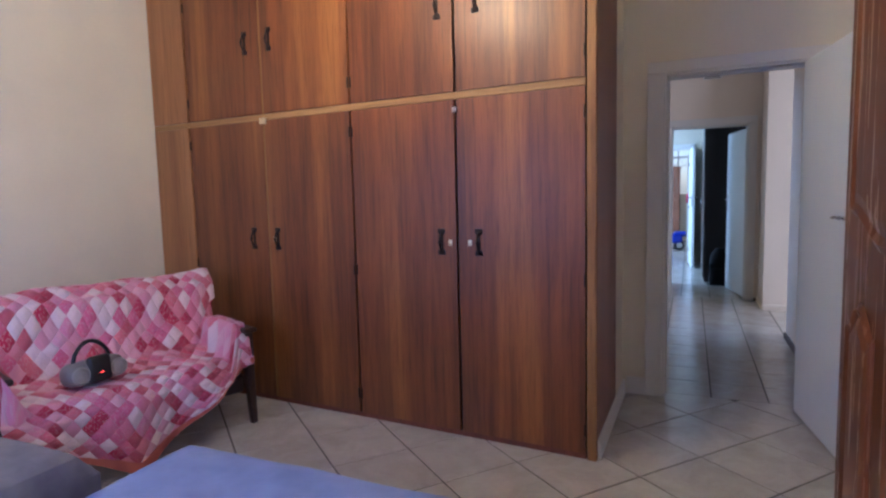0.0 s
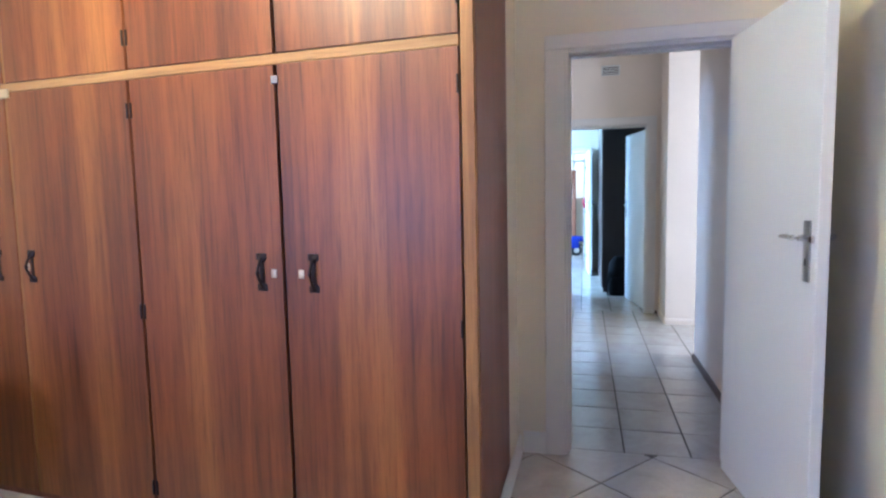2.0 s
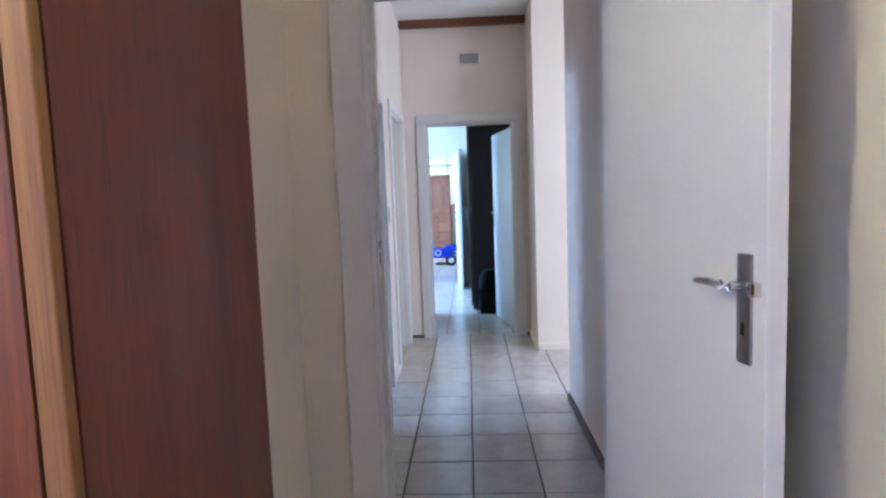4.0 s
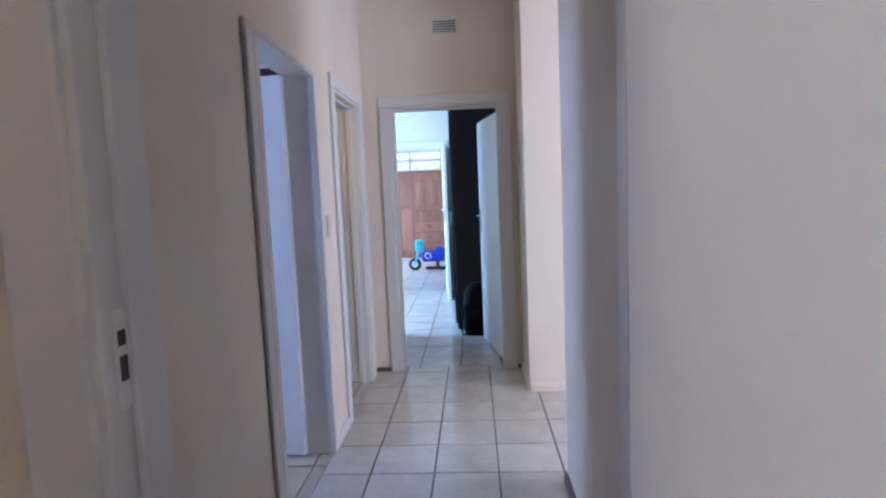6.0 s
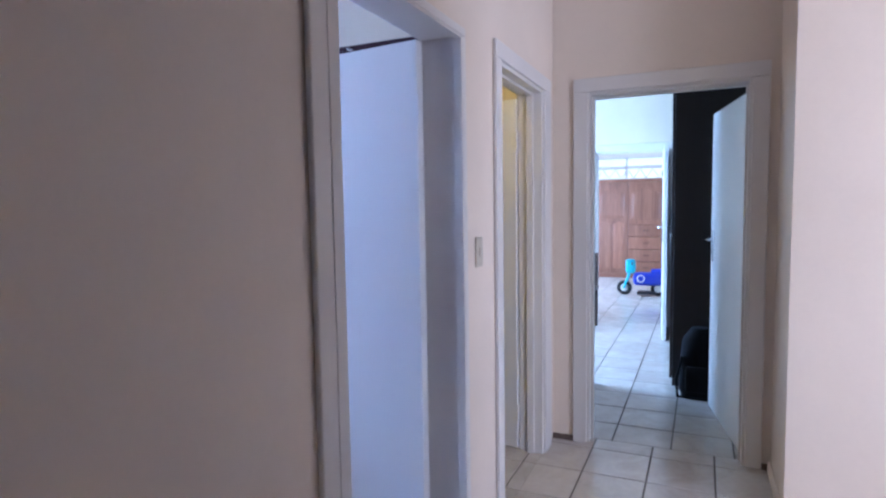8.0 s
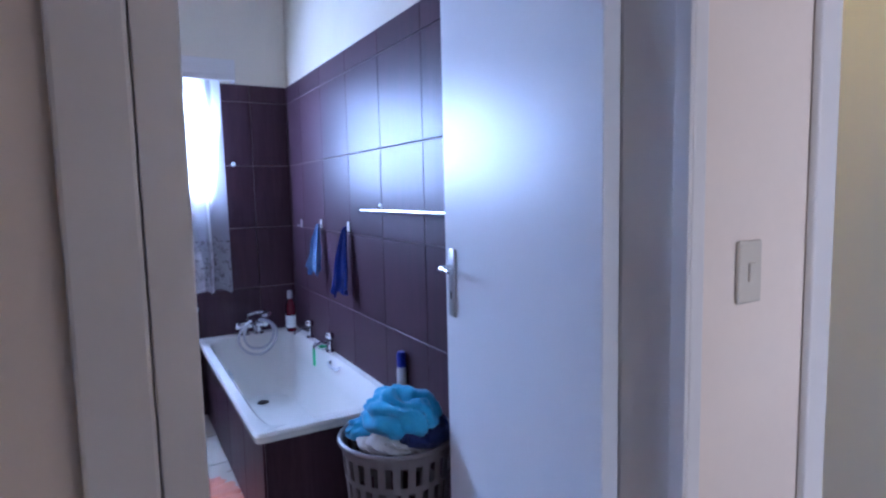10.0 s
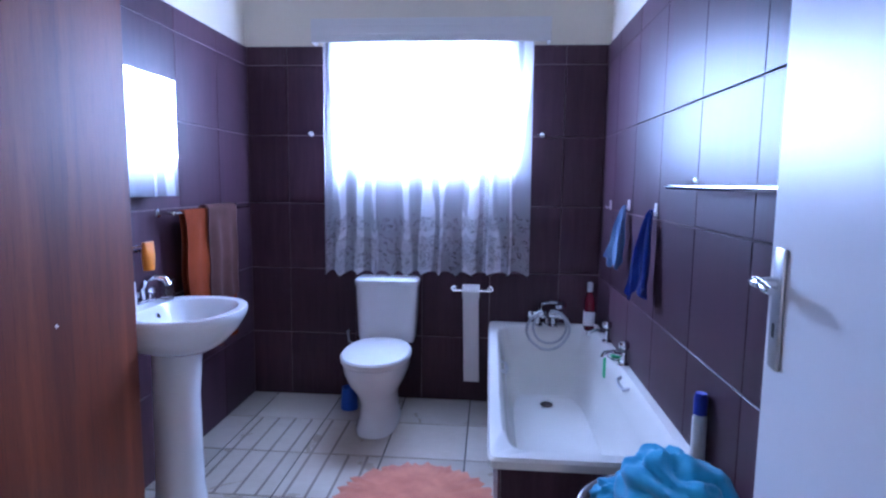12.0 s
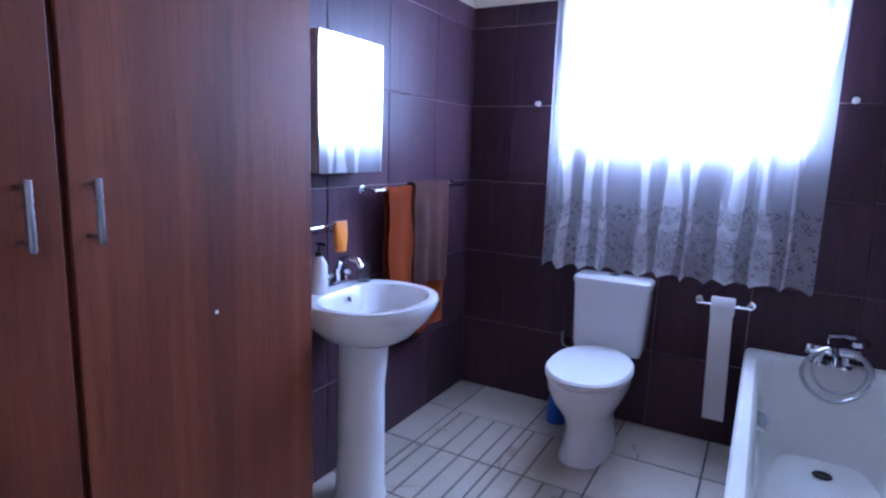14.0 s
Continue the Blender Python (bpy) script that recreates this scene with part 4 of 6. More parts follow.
# mixer with hand shower on the far rim
mx = thing("bath_mixer", pose(-3.205, 2.13, 0.509), "chrome bath mixer with hand shower and coiled hose", "tap")
for y in (-0.045, 0.045):
    bm = B()
    lathe(bm, [(0.032, 0), (0.030, 0.008), (0.015, 0.014), (0.014, 0.06), (0, 0.06)], 18, pose(0, y, 0))
    part("pillar", bm, CHROME, mx, smooth=True)
bm = B()
tube(bm, [(0, -0.070, 0.065), (0, 0.070, 0.065)], 0.022, 14)
tube(bm, [(0.0, 0, 0.07), (0.06, 0, 0.085), (0.11, 0, 0.06), (0.115, 0, 0.035)], 0.014, 12)
part("body", bm, CHROME, mx, smooth=True)
for y, sg in ((-0.070, -1), (0.070, 1)):
    bm = B()
    lathe(bm, [(0, 0), (0.021, 0), (0.026, 0.012), (0.024, 0.03), (0.012, 0.038), (0, 0.038)], 12, pose(0, y, 0.065, -90 * sg, 0, 0))
    part("knob", bm, CHROME, mx, smooth=True)
bm = B()
tube(bm, [(0.02, -0.03, 0.10), (0.01, -0.02, 0.135), (0.05, 0.03, 0.15), (0.09, 0.07, 0.152)], 0.012, 10, radii=[0.010, 0.012, 0.012, 0.02])
lathe(bm, [(0, 0), (0.036, 0), (0.032, 0.02), (0.0, 0.028)], 18, pose(0.09, 0.075, 0.135, 10, 10, 0))
part("hand_shower", bm, CHROME, mx, smooth=True)
bm = B()
tube(bm, [(0.185 + 0.02 * math.sin(a) + 0.012 * math.sin(3 * a), 0.118 * math.cos(a), 0.02 + 0.115 * math.sin(a)) for a in [2 * PI * k / 40 + 1.9 for k in range(37)]], 0.0085, 8)
tube(bm, [(0.160 + 0.02 * math.sin(a), 0.012 + 0.092 * math.cos(a), 0.030 + 0.098 * math.sin(a)) for a in [2 * PI * k / 36 + 2.3 for k in range(33)]], 0.0075, 8)
part("hose", bm, STEEL, mx, "coiled metal hose", True)


def pillar_tap(x, y, label):
    t = thing("pillar_tap", pose(x, y, 0.509), label, "tap", "bath pillar taps")
    bm = B()
    lathe(bm, [(0, 0), (0.026, 0), (0.024, 0.008), (0.014, 0.014), (0.013, 0.05), (0.018, 0.06), (0.0, 0.064)], 18)
    tube(bm, [(0, 0, 0.045), (0.01, -0.05, 0.062), (0.015, -0.09, 0.055), (0.015, -0.10, 0.035)], 0.011, 12)
    part("spout", bm, CHROME, t, smooth=True)
    bm = B()
    lathe(bm, [(0, 0.064), (0.012, 0.066), (0.026, 0.082), (0.027, 0.10), (0.018, 0.112), (0, 0.115)], 14)
    part("knob", bm, CHROME, t, smooth=True)
    return t


pillar_tap(-2.89, 2.425, "chrome pillar tap on the bath rim")
pillar_tap(-2.50, 2.425, "chrome pillar tap on the bath rim")
sd = thing("soap_dish", pose(-2.60, 2.405, 0.509), "green soap on a small wire dish", "soap dish")
bm = B()
tube(bm, [(0.06 * math.cos(a), 0.03 * math.sin(a), 0.006) for a in [2 * PI * k / 20 for k in range(20)]], 0.003, 6, True)
part("dish", bm, CHROME, sd)
bm = B()
bx(bm, -0.04, 0.04, -0.022, 0.022, 0.007, 0.026, 0.009, seg=3)
GREEN = paint("green_soap", (0.06, 0.46, 0.16), 0.5, 0.1, 0.1)
part("soap", bm, GREEN, sd, "green bar of soap", True)

bm = B()
bx(bm, -0.022, 0.012, -0.050, -0.040, -0.10, 0.004, 0.004)
part("net", bm, GREEN, sd, "green soap net hanging down")

bo = thing("bath_bottle", pose(-3.14, 2.372, 0.509), "dark red liquid bath bottle with white label and cap", "bottle")
m_, nt_, b_ = mat_base("red_liquid_plastic")
b_.inputs["Base Color"].default_value = (0.10, 0.004, 0.012, 1)
b_.inputs["Roughness"].default_value = 0.12
bm = B()
loft(bm, [ring_pts(0, 0, a, b, z, 24, 3) for a, b, z in ((0.034, 0.026, 0.0), (0.040, 0.030, 0.01), (0.040, 0.030, 0.15), (0.032, 0.026, 0.19), (0.014, 0.014, 0.212), (0.013, 0.013, 0.222))])
part("bottle", bm, m_, bo, smooth=True)
bm = B()
loft(bm, [ring_pts(0, 0, 0.0408, 0.0308, z, 24, 3) for z in (0.03, 0.11)], False, False)
part("label", bm, PLASW, bo, "white paper label")
bm = B()
lathe(bm, [(0.0, 0.222), (0.018, 0.222), (0.018, 0.27), (0.014, 0.275), (0, 0.275)], 18)
part("cap", bm, paint("clear_grey_cap", (0.35, 0.33, 0.34), 0.2), bo, smooth=True)

ca = thing("spray_can", pose(-1.537, 2.424, 0.509), "white spray bottle with a blue cap", "bottle")
bm = B()
lathe(bm, [(0, 0), (0.019, 0), (0.021, 0.006), (0.021, 0.145), (0.017, 0.158), (0, 0.158)], 20)
part("can", bm, PLASW, ca, smooth=True)
bm = B()
lathe(bm, [(0, 0.158), (0.019, 0.158), (0.020, 0.208), (0.016, 0.223), (0, 0.224)], 20)
part("cap", bm, paint("blue_plastic", (0.02, 0.04, 0.42), 0.35, 0.05), ca, "bright blue cap", True)

# laundry basket
HX, HY = -1.165, 2.225
hm = thing("laundry_basket", pose(HX, HY, 0), "grey-brown plastic laundry basket with slotted sides", "basket")
BASK = paint("taupe_basket_plastic", (0.15, 0.12, 0.11), 0.42, 0.08)
bm = B()
nb, hb = 24, 0.55
def rad_at(z):
    return 0.155 + 0.045 * z / hb
levels = [0.0, 0.04, 0.12, 0.14, 0.22, 0.24, 0.32, 0.34, 0.42, 0.44, 0.51, 0.55]
rings = [[bm.verts.new((rad_at(z) * math.cos(PI * k / nb), rad_at(z) * math.sin(PI * k / nb), z)) for k in range(2 * nb)] for z in levels]
for row in range(len(levels) - 1):
    for k in range(2 * nb):
        # every other cell of a slotted row is open, each row set over by half a slot
        if row % 2 and row < 10 and (k + row // 2) % 2:
            continue
        q = (k + 1) % (2 * nb)
        bm.faces.new((rings[row][k], rings[row][q], rings[row + 1][q], rings[row + 1][k]))
bm.faces.new(rings[0][::-1])
bm.normal_update()
bmesh.ops.solidify(bm, geom=bm.faces[:], thickness=0.003)
part("body", bm, BASK, hm)
bm = B()
tube(bm, [((rad_at(hb) + 0.004) * math.cos(2 * PI * k / 40), (rad_at(hb) + 0.004) * math.sin(2 * PI * k / 40), hb) for k in range(40)], 0.010, 8, True)
part("rim", bm, BASK, hm, smooth=True)


def heap(cx, cy, cz, rx, ry, rz, seed, amp, ridge=0.0, rot=0):
    """Crumpled cloth: a lump with deep, sharp folds; ridge adds long rolled folds running across it."""
    bm = B()
    bmesh.ops.create_icosphere(bm, subdivisions=5, radius=1.0)
    for v_ in bm.verts:
        p = v_.co.copy()
        w_ = p + 0.35 * Vector((noise.noise(p * 1.3 + Vector((seed, 0, 0))), noise.noise(p * 1.3 + Vector((0, seed, 0))), 0))
        f = abs(noise.noise(Vector((w_.x * 1.5, w_.y * 2.1, w_.z * 1.4)) + Vector((seed, 2, 1))))
        f2 = abs(noise.noise(Vector((w_.x * 2.4 + w_.y, w_.y * 3.3, w_.z * 2.4)) + Vector((1, seed, 5))))
        g = 1 + amp * (0.40 - 1.4 * f - 0.55 * f2) * (0.35 + 0.65 * max(0, p.z)) + amp * 0.35 * noise.noise(p * 1.4 + Vector((0, seed, 3)))
        if ridge:
            bend = 1.1 * noise.noise(p * 1.1 + Vector((seed, 7, 0)))
            a = 5.2 * (p.y + 0.45 * p.z + 0.30 * p.x) + 2.2 * bend
            g += ridge * (abs(math.sin(a)) ** 0.6 - 0.62) + 0.3 * ridge * (abs(math.sin(2.3 * a + 3 * p.x)) - 0.6)
        v_.co = Vector((p.x * rx * g, p.y * ry * g, p.z * rz * g * (1 if p.z > 0 else 0.6)))
    bmesh.ops.transform(bm, matrix=pose(cx, cy, cz, 0, 0, rot), verts=bm.verts)
    return bm


TURQ = cloth_mat("turquoise_towel", (0.035, 0.25, 0.44), (0.09, 0.40, 0.60), weave=160, sheen=0.5)
towel_heap = heap(0, 0, 0, 0.150, 0.112, 0.100, 3.1, 0.22, 0.15)
tongue = heap(-0.105, -0.055, -0.035, 0.095, 0.062, 0.050, 6.4, 0.20, 0.12, 20)
tongue_me = bpy.data.meshes.new("towel_end")
tongue.to_mesh(tongue_me)
towel_heap.from_mesh(tongue_me)
solo("turquoise_towel", towel_heap, TURQ, "crumpled turquoise towel on the laundry basket", "towel", True, pose(HX + 0.035, HY + 0.0, 0.625, 8, -6, 25))
solo("cream_laundry", heap(0, 0, 0, 0.165, 0.15, 0.06, 8.3, 0.3, 0.16), cloth_mat("cream_cotton", (0.42, 0.39, 0.35), (0.55, 0.52, 0.47)), "crumpled cream laundry in the basket", "laundry", True, pose(HX, HY, 0.55))
solo("navy_laundry", heap(0, 0, 0, 0.06, 0.10, 0.07, 5.7, 0.35), cloth_mat("navy_cotton", (0.008, 0.012, 0.05), (0.016, 0.024, 0.09)), "crumpled navy cloth in the basket", "laundry", True, pose(HX + 0.13, HY + 0.05, 0.58))

# toilet
to = thing("toilet", pose(0, 1.195, 0), "white ceramic toilet with closed lid and cistern", "toilet")
bm = B()
loft(bm, [ring_pts(-2.925, 0, 0.245, 0.112, 0.0, 48, 2.6), ring_pts(-2.925, 0, 0.245, 0.112, 0.02, 48, 2.6), ring_pts(-2.935, 0, 0.222, 0.098, 0.07, 48, 2.5),
          ring_pts(-2.935, 0, 0.212, 0.096, 0.15, 48, 2.4), ring_pts(-2.915, 0, 0.228, 0.112, 0.21, 48, 2.3), ring_pts(-2.885, 0, 0.262, 0.150, 0.28, 48, 2.3),
          ring_pts(-2.868, 0, 0.284, 0.173, 0.345, 48, 2.2), ring_pts(-2.866, 0, 0.288, 0.178, 0.388, 48, 2.2), ring_pts(-2.866, 0, 0.280, 0.170, 0.396, 48, 2.2)])
part("bowl", bm, CERAM, to, smooth=True)
bm = B()
loft(bm, [ring_pts(-2.848, 0, 0.270, 0.183, 0.397, 48, 2.15), ring_pts(-2.848, 0, 0.273, 0.186, 0.402, 48, 2.15), ring_pts(-2.848, 0, 0.271, 0.184, 0.412, 48, 2.15)])
part("seat", bm, PLASW, to, smooth=True)
bm = B()
loft(bm, [ring_pts(-2.846, 0, 0.271, 0.184, 0.414, 48, 2.15), ring_pts(-2.846, 0, 0.274, 0.187, 0.420, 48, 2.15), ring_pts(-2.846, 0, 0.265, 0.178, 0.432, 48, 2.15), ring_pts(-2.846, 0, 0.17, 0.11, 0.438, 48, 2.2)])
part("lid", bm, PLASW, to, smooth=True)
bm = B()
loft(bm, [ring_pts(-3.195, 0, 0.070, 0.162, 0.398, 40, 8), ring_pts(-3.200, 0, 0.078, 0.170, 0.43, 40, 8), ring_pts(-3.200, 0, 0.084, 0.183, 0.735, 40, 8)])
part("cistern", bm, CERAM, to, smooth=True)
bm = B()
loft(bm, [ring_pts(-3.198, 0, 0.088, 0.188, 0.737, 40, 7), ring_pts(-3.198, 0, 0.090, 0.190, 0.745, 40, 7), ring_pts(-3.198, 0, 0.089, 0.189, 0.765, 40, 7), ring_pts(-3.198, 0, 0.075, 0.175, 0.777, 40, 6)])
part("cistern_lid", bm, CERAM, to, smooth=True)
bm = B()
lathe(bm, [(0, 0), (0.022, 0), (0.022, 0.005), (0.018, 0.008), (0, 0.009)], 20, pose(-3.198, 0, 0.777))
part("flush_button", bm, CHROME, to, "chrome flush button", True)
bm = B()
tube(bm, [(-3.285, -0.26, 0.42), (-3.25, -0.26, 0.42), (-3.24, -0.25, 0.36), (-3.24, -0.20, 0.34), (-3.22, -0.16, 0.40)], 0.007, 8)
part("water_hose", bm, STEEL, to, "thin braided hose", True)
tb = thing("toilet_brush_holder", pose(-3.08, 0.985, 0), "small blue plastic toilet brush holder", "brush holder")
bm = B()
lathe(bm, [(0, 0), (0.05, 0), (0.052, 0.01), (0.044, 0.13), (0.040, 0.13), (0.040, 0.02), (0, 0.02)], 20)
part("holder", bm, paint("blue_brush_plastic", (0.02, 0.08, 0.40), 0.4), tb, smooth=True)

# toilet roll
rl = thing("toilet_roll_holder", pose(-3.20, 1.69, 0.705), "chrome holder with a roll and a long hanging strip", "toilet roll")
bm = B()
tube(bm, [(0, -0.105, 0.0), (0, 0.115, 0.0)], 0.008, 10)
for y in (-0.105, 0.115):
    tube(bm, [(0, y, 0), (-0.08, y, 0.0)], 0.008, 10)
    lathe(bm, [(0, 0), (0.02, 0), (0.018, 0.008), (0, 0.01)], 14, pose(-0.08, y, 0, 0, 90, 0))
part("bar", bm, CHROME, rl, smooth=True)
PAPER = paint("toilet_paper", (0.74, 0.72, 0.70), 0.95, 0.04, 0.5, 150)
bm = B()
lathe(bm, [(0.018, -0.048), (0.040, -0.050), (0.043, -0.046), (0.043, 0.046), (0.040, 0.050), (0.018, 0.048)], 28, pose(0, 0.0, -0.004, 90, 0, 0))
part("roll", bm, PAPER, rl, "white paper roll", True)
bm = grid_mesh(4, 30, lambda u, v_: (0.044 - 0.03 * v_ * v_ + 0.004 * math.sin(v_ * 9), -0.046 + 0.092 * u + 0.012 * v_, -0.004 - 0.545 * v_), 0.001)
part("paper_strip", bm, PAPER, rl, "long loose strip of paper", True)

# basin
ba = thing("pedestal_basin", pose(-2.02, 0.56, 0) @ Matrix.Diagonal((1, 1, 1.027, 1)), "white ceramic pedestal basin", "basin")
bm = B()
FL = -0.248
loft(bm, [ring_pts(0, 0.0, 0.115, 0.12, 0.640, 48, 2.2, FL), ring_pts(0, 0.0, 0.175, 0.165, 0.665, 48, 2.2, FL), ring_pts(0, 0, 0.230, 0.210, 0.715, 48, 2.2, FL), ring_pts(0, 0, 0.258, 0.240, 0.765, 48, 2.3, FL),
          ring_pts(0, 0, 0.264, 0.248, 0.790, 48, 2.3, FL), ring_pts(0, 0, 0.260, 0.244, 0.802, 48, 2.3, FL), ring_pts(0, 0.03, 0.226, 0.178, 0.800, 48, 2.3, -0.13), ring_pts(0, 0.03, 0.215, 0.166, 0.785, 48, 2.2, -0.12),
          ring_pts(0, 0.03, 0.18, 0.13, 0.71, 48, 2.1, -0.10), ring_pts(0, 0.03, 0.08, 0.06, 0.675, 48, 2.0)])
part("bowl", bm, CERAM, ba, smooth=True)
bm = B()
loft(bm, [ring_pts(0, -0.03, 0.104, 0.100, 0.0, 36, 2.2), ring_pts(0, -0.03, 0.102, 0.098, 0.015, 36, 2.2), ring_pts(0, -0.03, 0.096, 0.092, 0.06, 36, 2.2), ring_pts(0, -0.03, 0.092, 0.089, 0.20, 36, 2.2), ring_pts(0, -0.03, 0.090, 0.087, 0.45, 36, 2.2), ring_pts(0, -0.02, 0.095, 0.095, 0.655, 36, 2.2)])
part("pedestal", bm, CERAM, ba, smooth=True)
bm = B()
lathe(bm, [(0, 0), (0.009, 0.0), (0.011, 0.003), (0.007, 0.004), (0, 0.002)], 14, pose(-0.02, -0.108, 0.765, -60, 0, 0))
part("overflow", bm, BRONZE, ba, "dark overflow hole")
bt = thing("basin_mixer", pose(-2.07, 0.370, 0.823), "chrome swan-neck basin mixer with two knobs", "tap")
bm = B()
bx(bm, -0.075, 0.075, -0.022, 0.022, 0, 0.022, 0.008)
tube(bm, [(0, 0, 0.02), (0, 0, 0.07), (0, 0.02, 0.105), (0, 0.06, 0.12), (0, 0.10, 0.11), (0, 0.115, 0.085)], 0.012, 12)
part("spout", bm, CHROME, bt, smooth=True)
for x in (-0.055, 0.055):
    bm = B()
    lathe(bm, [(0, 0.022), (0.016, 0.022), (0.014, 0.035), (0.024, 0.045), (0.024, 0.06), (0.012, 0.068), (0, 0.07)], 10, pose(x, 0, 0))
    part("knob", bm, CHROME, bt, smooth=True)


def glass_mat(name, colour, rough=0.02):
    m, nt, b = mat_base(name)
    b.inputs["Base Color"].default_value = (*colour, 1)
    b.inputs["Transmission Weight"].default_value = 1.0
    b.inputs["Roughness"].default_value = rough
    b.inputs["IOR"].default_value = 1.45
    return m


GLASS = glass_mat("clear_glass", (0.95, 0.97, 0.98))
bm = B()
lathe(bm, [(0, 0), (0.028, 0), (0.034, 0.085), (0.031, 0.085), (0.026, 0.006), (0, 0.006)], 24)
solo("glass_tumbler", bm, GLASS, "clear glass tumbler on the basin", "glass", True, pose(-2.20, 0.40, 0.823))
so = thing("soap_dispenser", pose(-1.94, 0.390, 0.823), "white pump soap bottle with dark pump", "bottle")
bm = B()
lathe(bm, [(0, 0), (0.030, 0), (0.032, 0.01), (0.031, 0.11), (0.016, 0.135), (0.012, 0.14), (0, 0.14)], 20)
part("bottle", bm, PLASW, so, smooth=True)
bm = B()
lathe(bm, [(0, 0.14), (0.014, 0.14), (0.014, 0.155), (0.005, 0.158), (0.005, 0.18), (0, 0.18)], 12)
bx(bm, -0.008, 0.008, -0.01, 0.035, 0.18, 0.192, 0.003)
part("pump", bm, BLACKP, so, smooth=True)

sh = thing("glass_shelf", pose(-1.86, 0.37, 1.06), "small glass wall shelf on chrome brackets", "shelf")
bm = B()
bx(bm, -0.15, 0.15, -0.055, 0.065, -0.004, 0.004, 0.001)
part("pane", bm, GLASS, sh)
bm = B()
tube(bm, [(-0.15, 0.066, 0.018), (0.15, 0.066, 0.018)], 0.004, 8)
for x in (-0.13, 0.12):
    tube(bm, [(x, -0.06, -0.012), (x, 0.066, -0.008), (x, 0.066, 0.018)], 0.005, 8)
part("bracket", bm, CHROME, sh, smooth=True)
oc = B()
loft(oc, [ring_pts(0, 0, 0.020, 0.020, 0.0, 20), ring_pts(0, 0, 0.030, 0.018, 0.05, 20, 3), ring_pts(0, 0, 0.034, 0.006, 0.11, 20, 4)])
solo("orange_tube", oc, paint("orange_plastic", (0.80, 0.26, 0.02), 0.35, 0.1), "small orange tube hung on the shelf rail", "tube", True, pose(-1.975, 0.463, 0.985))

mc = thing("mirror_cabinet", pose(-2.07, 0.31, 1.27), "slim mirrored bathroom cabinet with pale grey sides", "mirror")
bm = B()
bx(bm, -0.192, 0.185, 0.012, 0.120, 0.0, 0.485, 0.003)
part("body", bm, paint("pale_cabinet_side", (0.36, 0.32, 0.29), 0.45, 0.06), mc)
m_, nt_, b_ = mat_base("mirror_silver")
b_.inputs["Base Color"].default_value = (0.86, 0.88, 0.90, 1)
b_.inputs["Metallic"].default_value, b_.inputs["Roughness"].default_value = 1.0, 0.02
bm = B()
bx(bm, -0.194, 0.180, 0.1205, 0.126, -0.002, 0.487, 0.001)
part("mirror", bm, m_, mc, "clean mirror door")


def hang_cloth(w, front, back, r, seed, amp, nu=24, nv=60, skew=0.0):
    """Cloth folded over a bar along local x: falls front below and back behind."""
    L = front + back + PI * r
    def f(u, v_):
        s = v_ * L
        if s < back:
            y, z = -r, -(back - s)
        elif s < back + PI * r:
            a = (s - back) / r
            y, z = -r * math.cos(a), r * math.sin(a)
        else:
            y, z = r, -(s - back - PI * r)
        k = min(1, max(0, -z / 0.12))
        fold = amp * k * (math.sin(u * 15 + seed) * 0.6 + noise.noise(Vector((u * 4, z * 3, seed))) * 0.9)
        return (w * (u - 0.5) * (1 - 0.06 * k) + skew * z + 0.006 * math.sin(z * 20 + seed), y + fold * (1 if y > 0 else 0.4), z + 0.006 * math.sin(u * 9 + seed) * k)
    return grid_mesh(nu, nv, f, 0.006)


def stripe_cloth(name, base, band, lo, hi):
    """Towel with bands across its lower end."""
    m, nt, b = mat_base(name)
    v = coords(nt)
    sp_ = nt.nodes.new("ShaderNodeSeparateXYZ")
    nt.links.new(v, sp_.inputs[0])
    mr = nt.nodes.new("ShaderNodeMapRange")
    mr.inputs[1].default_value, mr.inputs[2].default_value = lo, hi
    nt.links.new(sp_.outputs["Z"], mr.inputs[0])
    r = ramp(nt, mr.outputs[0], [(0.0, base), (0.30, band), (0.33, base), (0.37, band), (0.40, base), (0.46, base)])
    r.node.color_ramp.interpolation = "CONSTANT"
    nt.links.new(mixc(nt, noise_tex(nt, v, 14, 3), r, tuple(c * 0.7 for c in base)), b.inputs["Base Color"])
    b.inputs["Roughness"].default_value = 0.95
    b.inputs["Sheen Weight"].default_value = 0.0
    b.inputs["Specular IOR Level"].default_value = 0.15
    bump(nt, b, noise_tex(nt, v, 240, 2), 0.7, 0.003)
    return m


tr = thing("towel_rail", pose(-2.66, 0.40, 1.19), "chrome towel rail on the tiled wall", "towel rail")
bm = B()
tube(bm, [(-0.40, 0, 0), (0.38, 0, 0)], 0.008, 10)
for x in (-0.40, 0.38):
    tube(bm, [(x, 0, 0), (x, -0.08, 0.0)], 0.008, 10)
    lathe(bm, [(0, 0), (0.022, 0), (0.020, 0.008), (0, 0.012)], 14, pose(x, -0.078, 0, -90, 0, 0))
part("rail", bm, CHROME, tr, smooth=True)
solo("orange_towel", hang_cloth(0.50, 0.69, 0.62, 0.016, 1.0, 0.016), stripe_cloth("burnt_orange_towel", (0.19, 0.030, 0.004), (0.030, 0.008, 0.005), -0.72, -0.40), "burnt orange towel with brown bands on the rail", "towel", True, pose(-2.60, 0.40, 1.19))
solo("brown_towel", hang_cloth(0.31, 0.46, 0.40, 0.030, 2.6, 0.010), cloth_mat("brown_towel_cloth", (0.050, 0.020, 0.016), (0.074, 0.030, 0.025), weave=240, sheen=0.0), "dull brown towel folded over the rail", "towel", True, pose(-2.70, 0.40, 1.19))

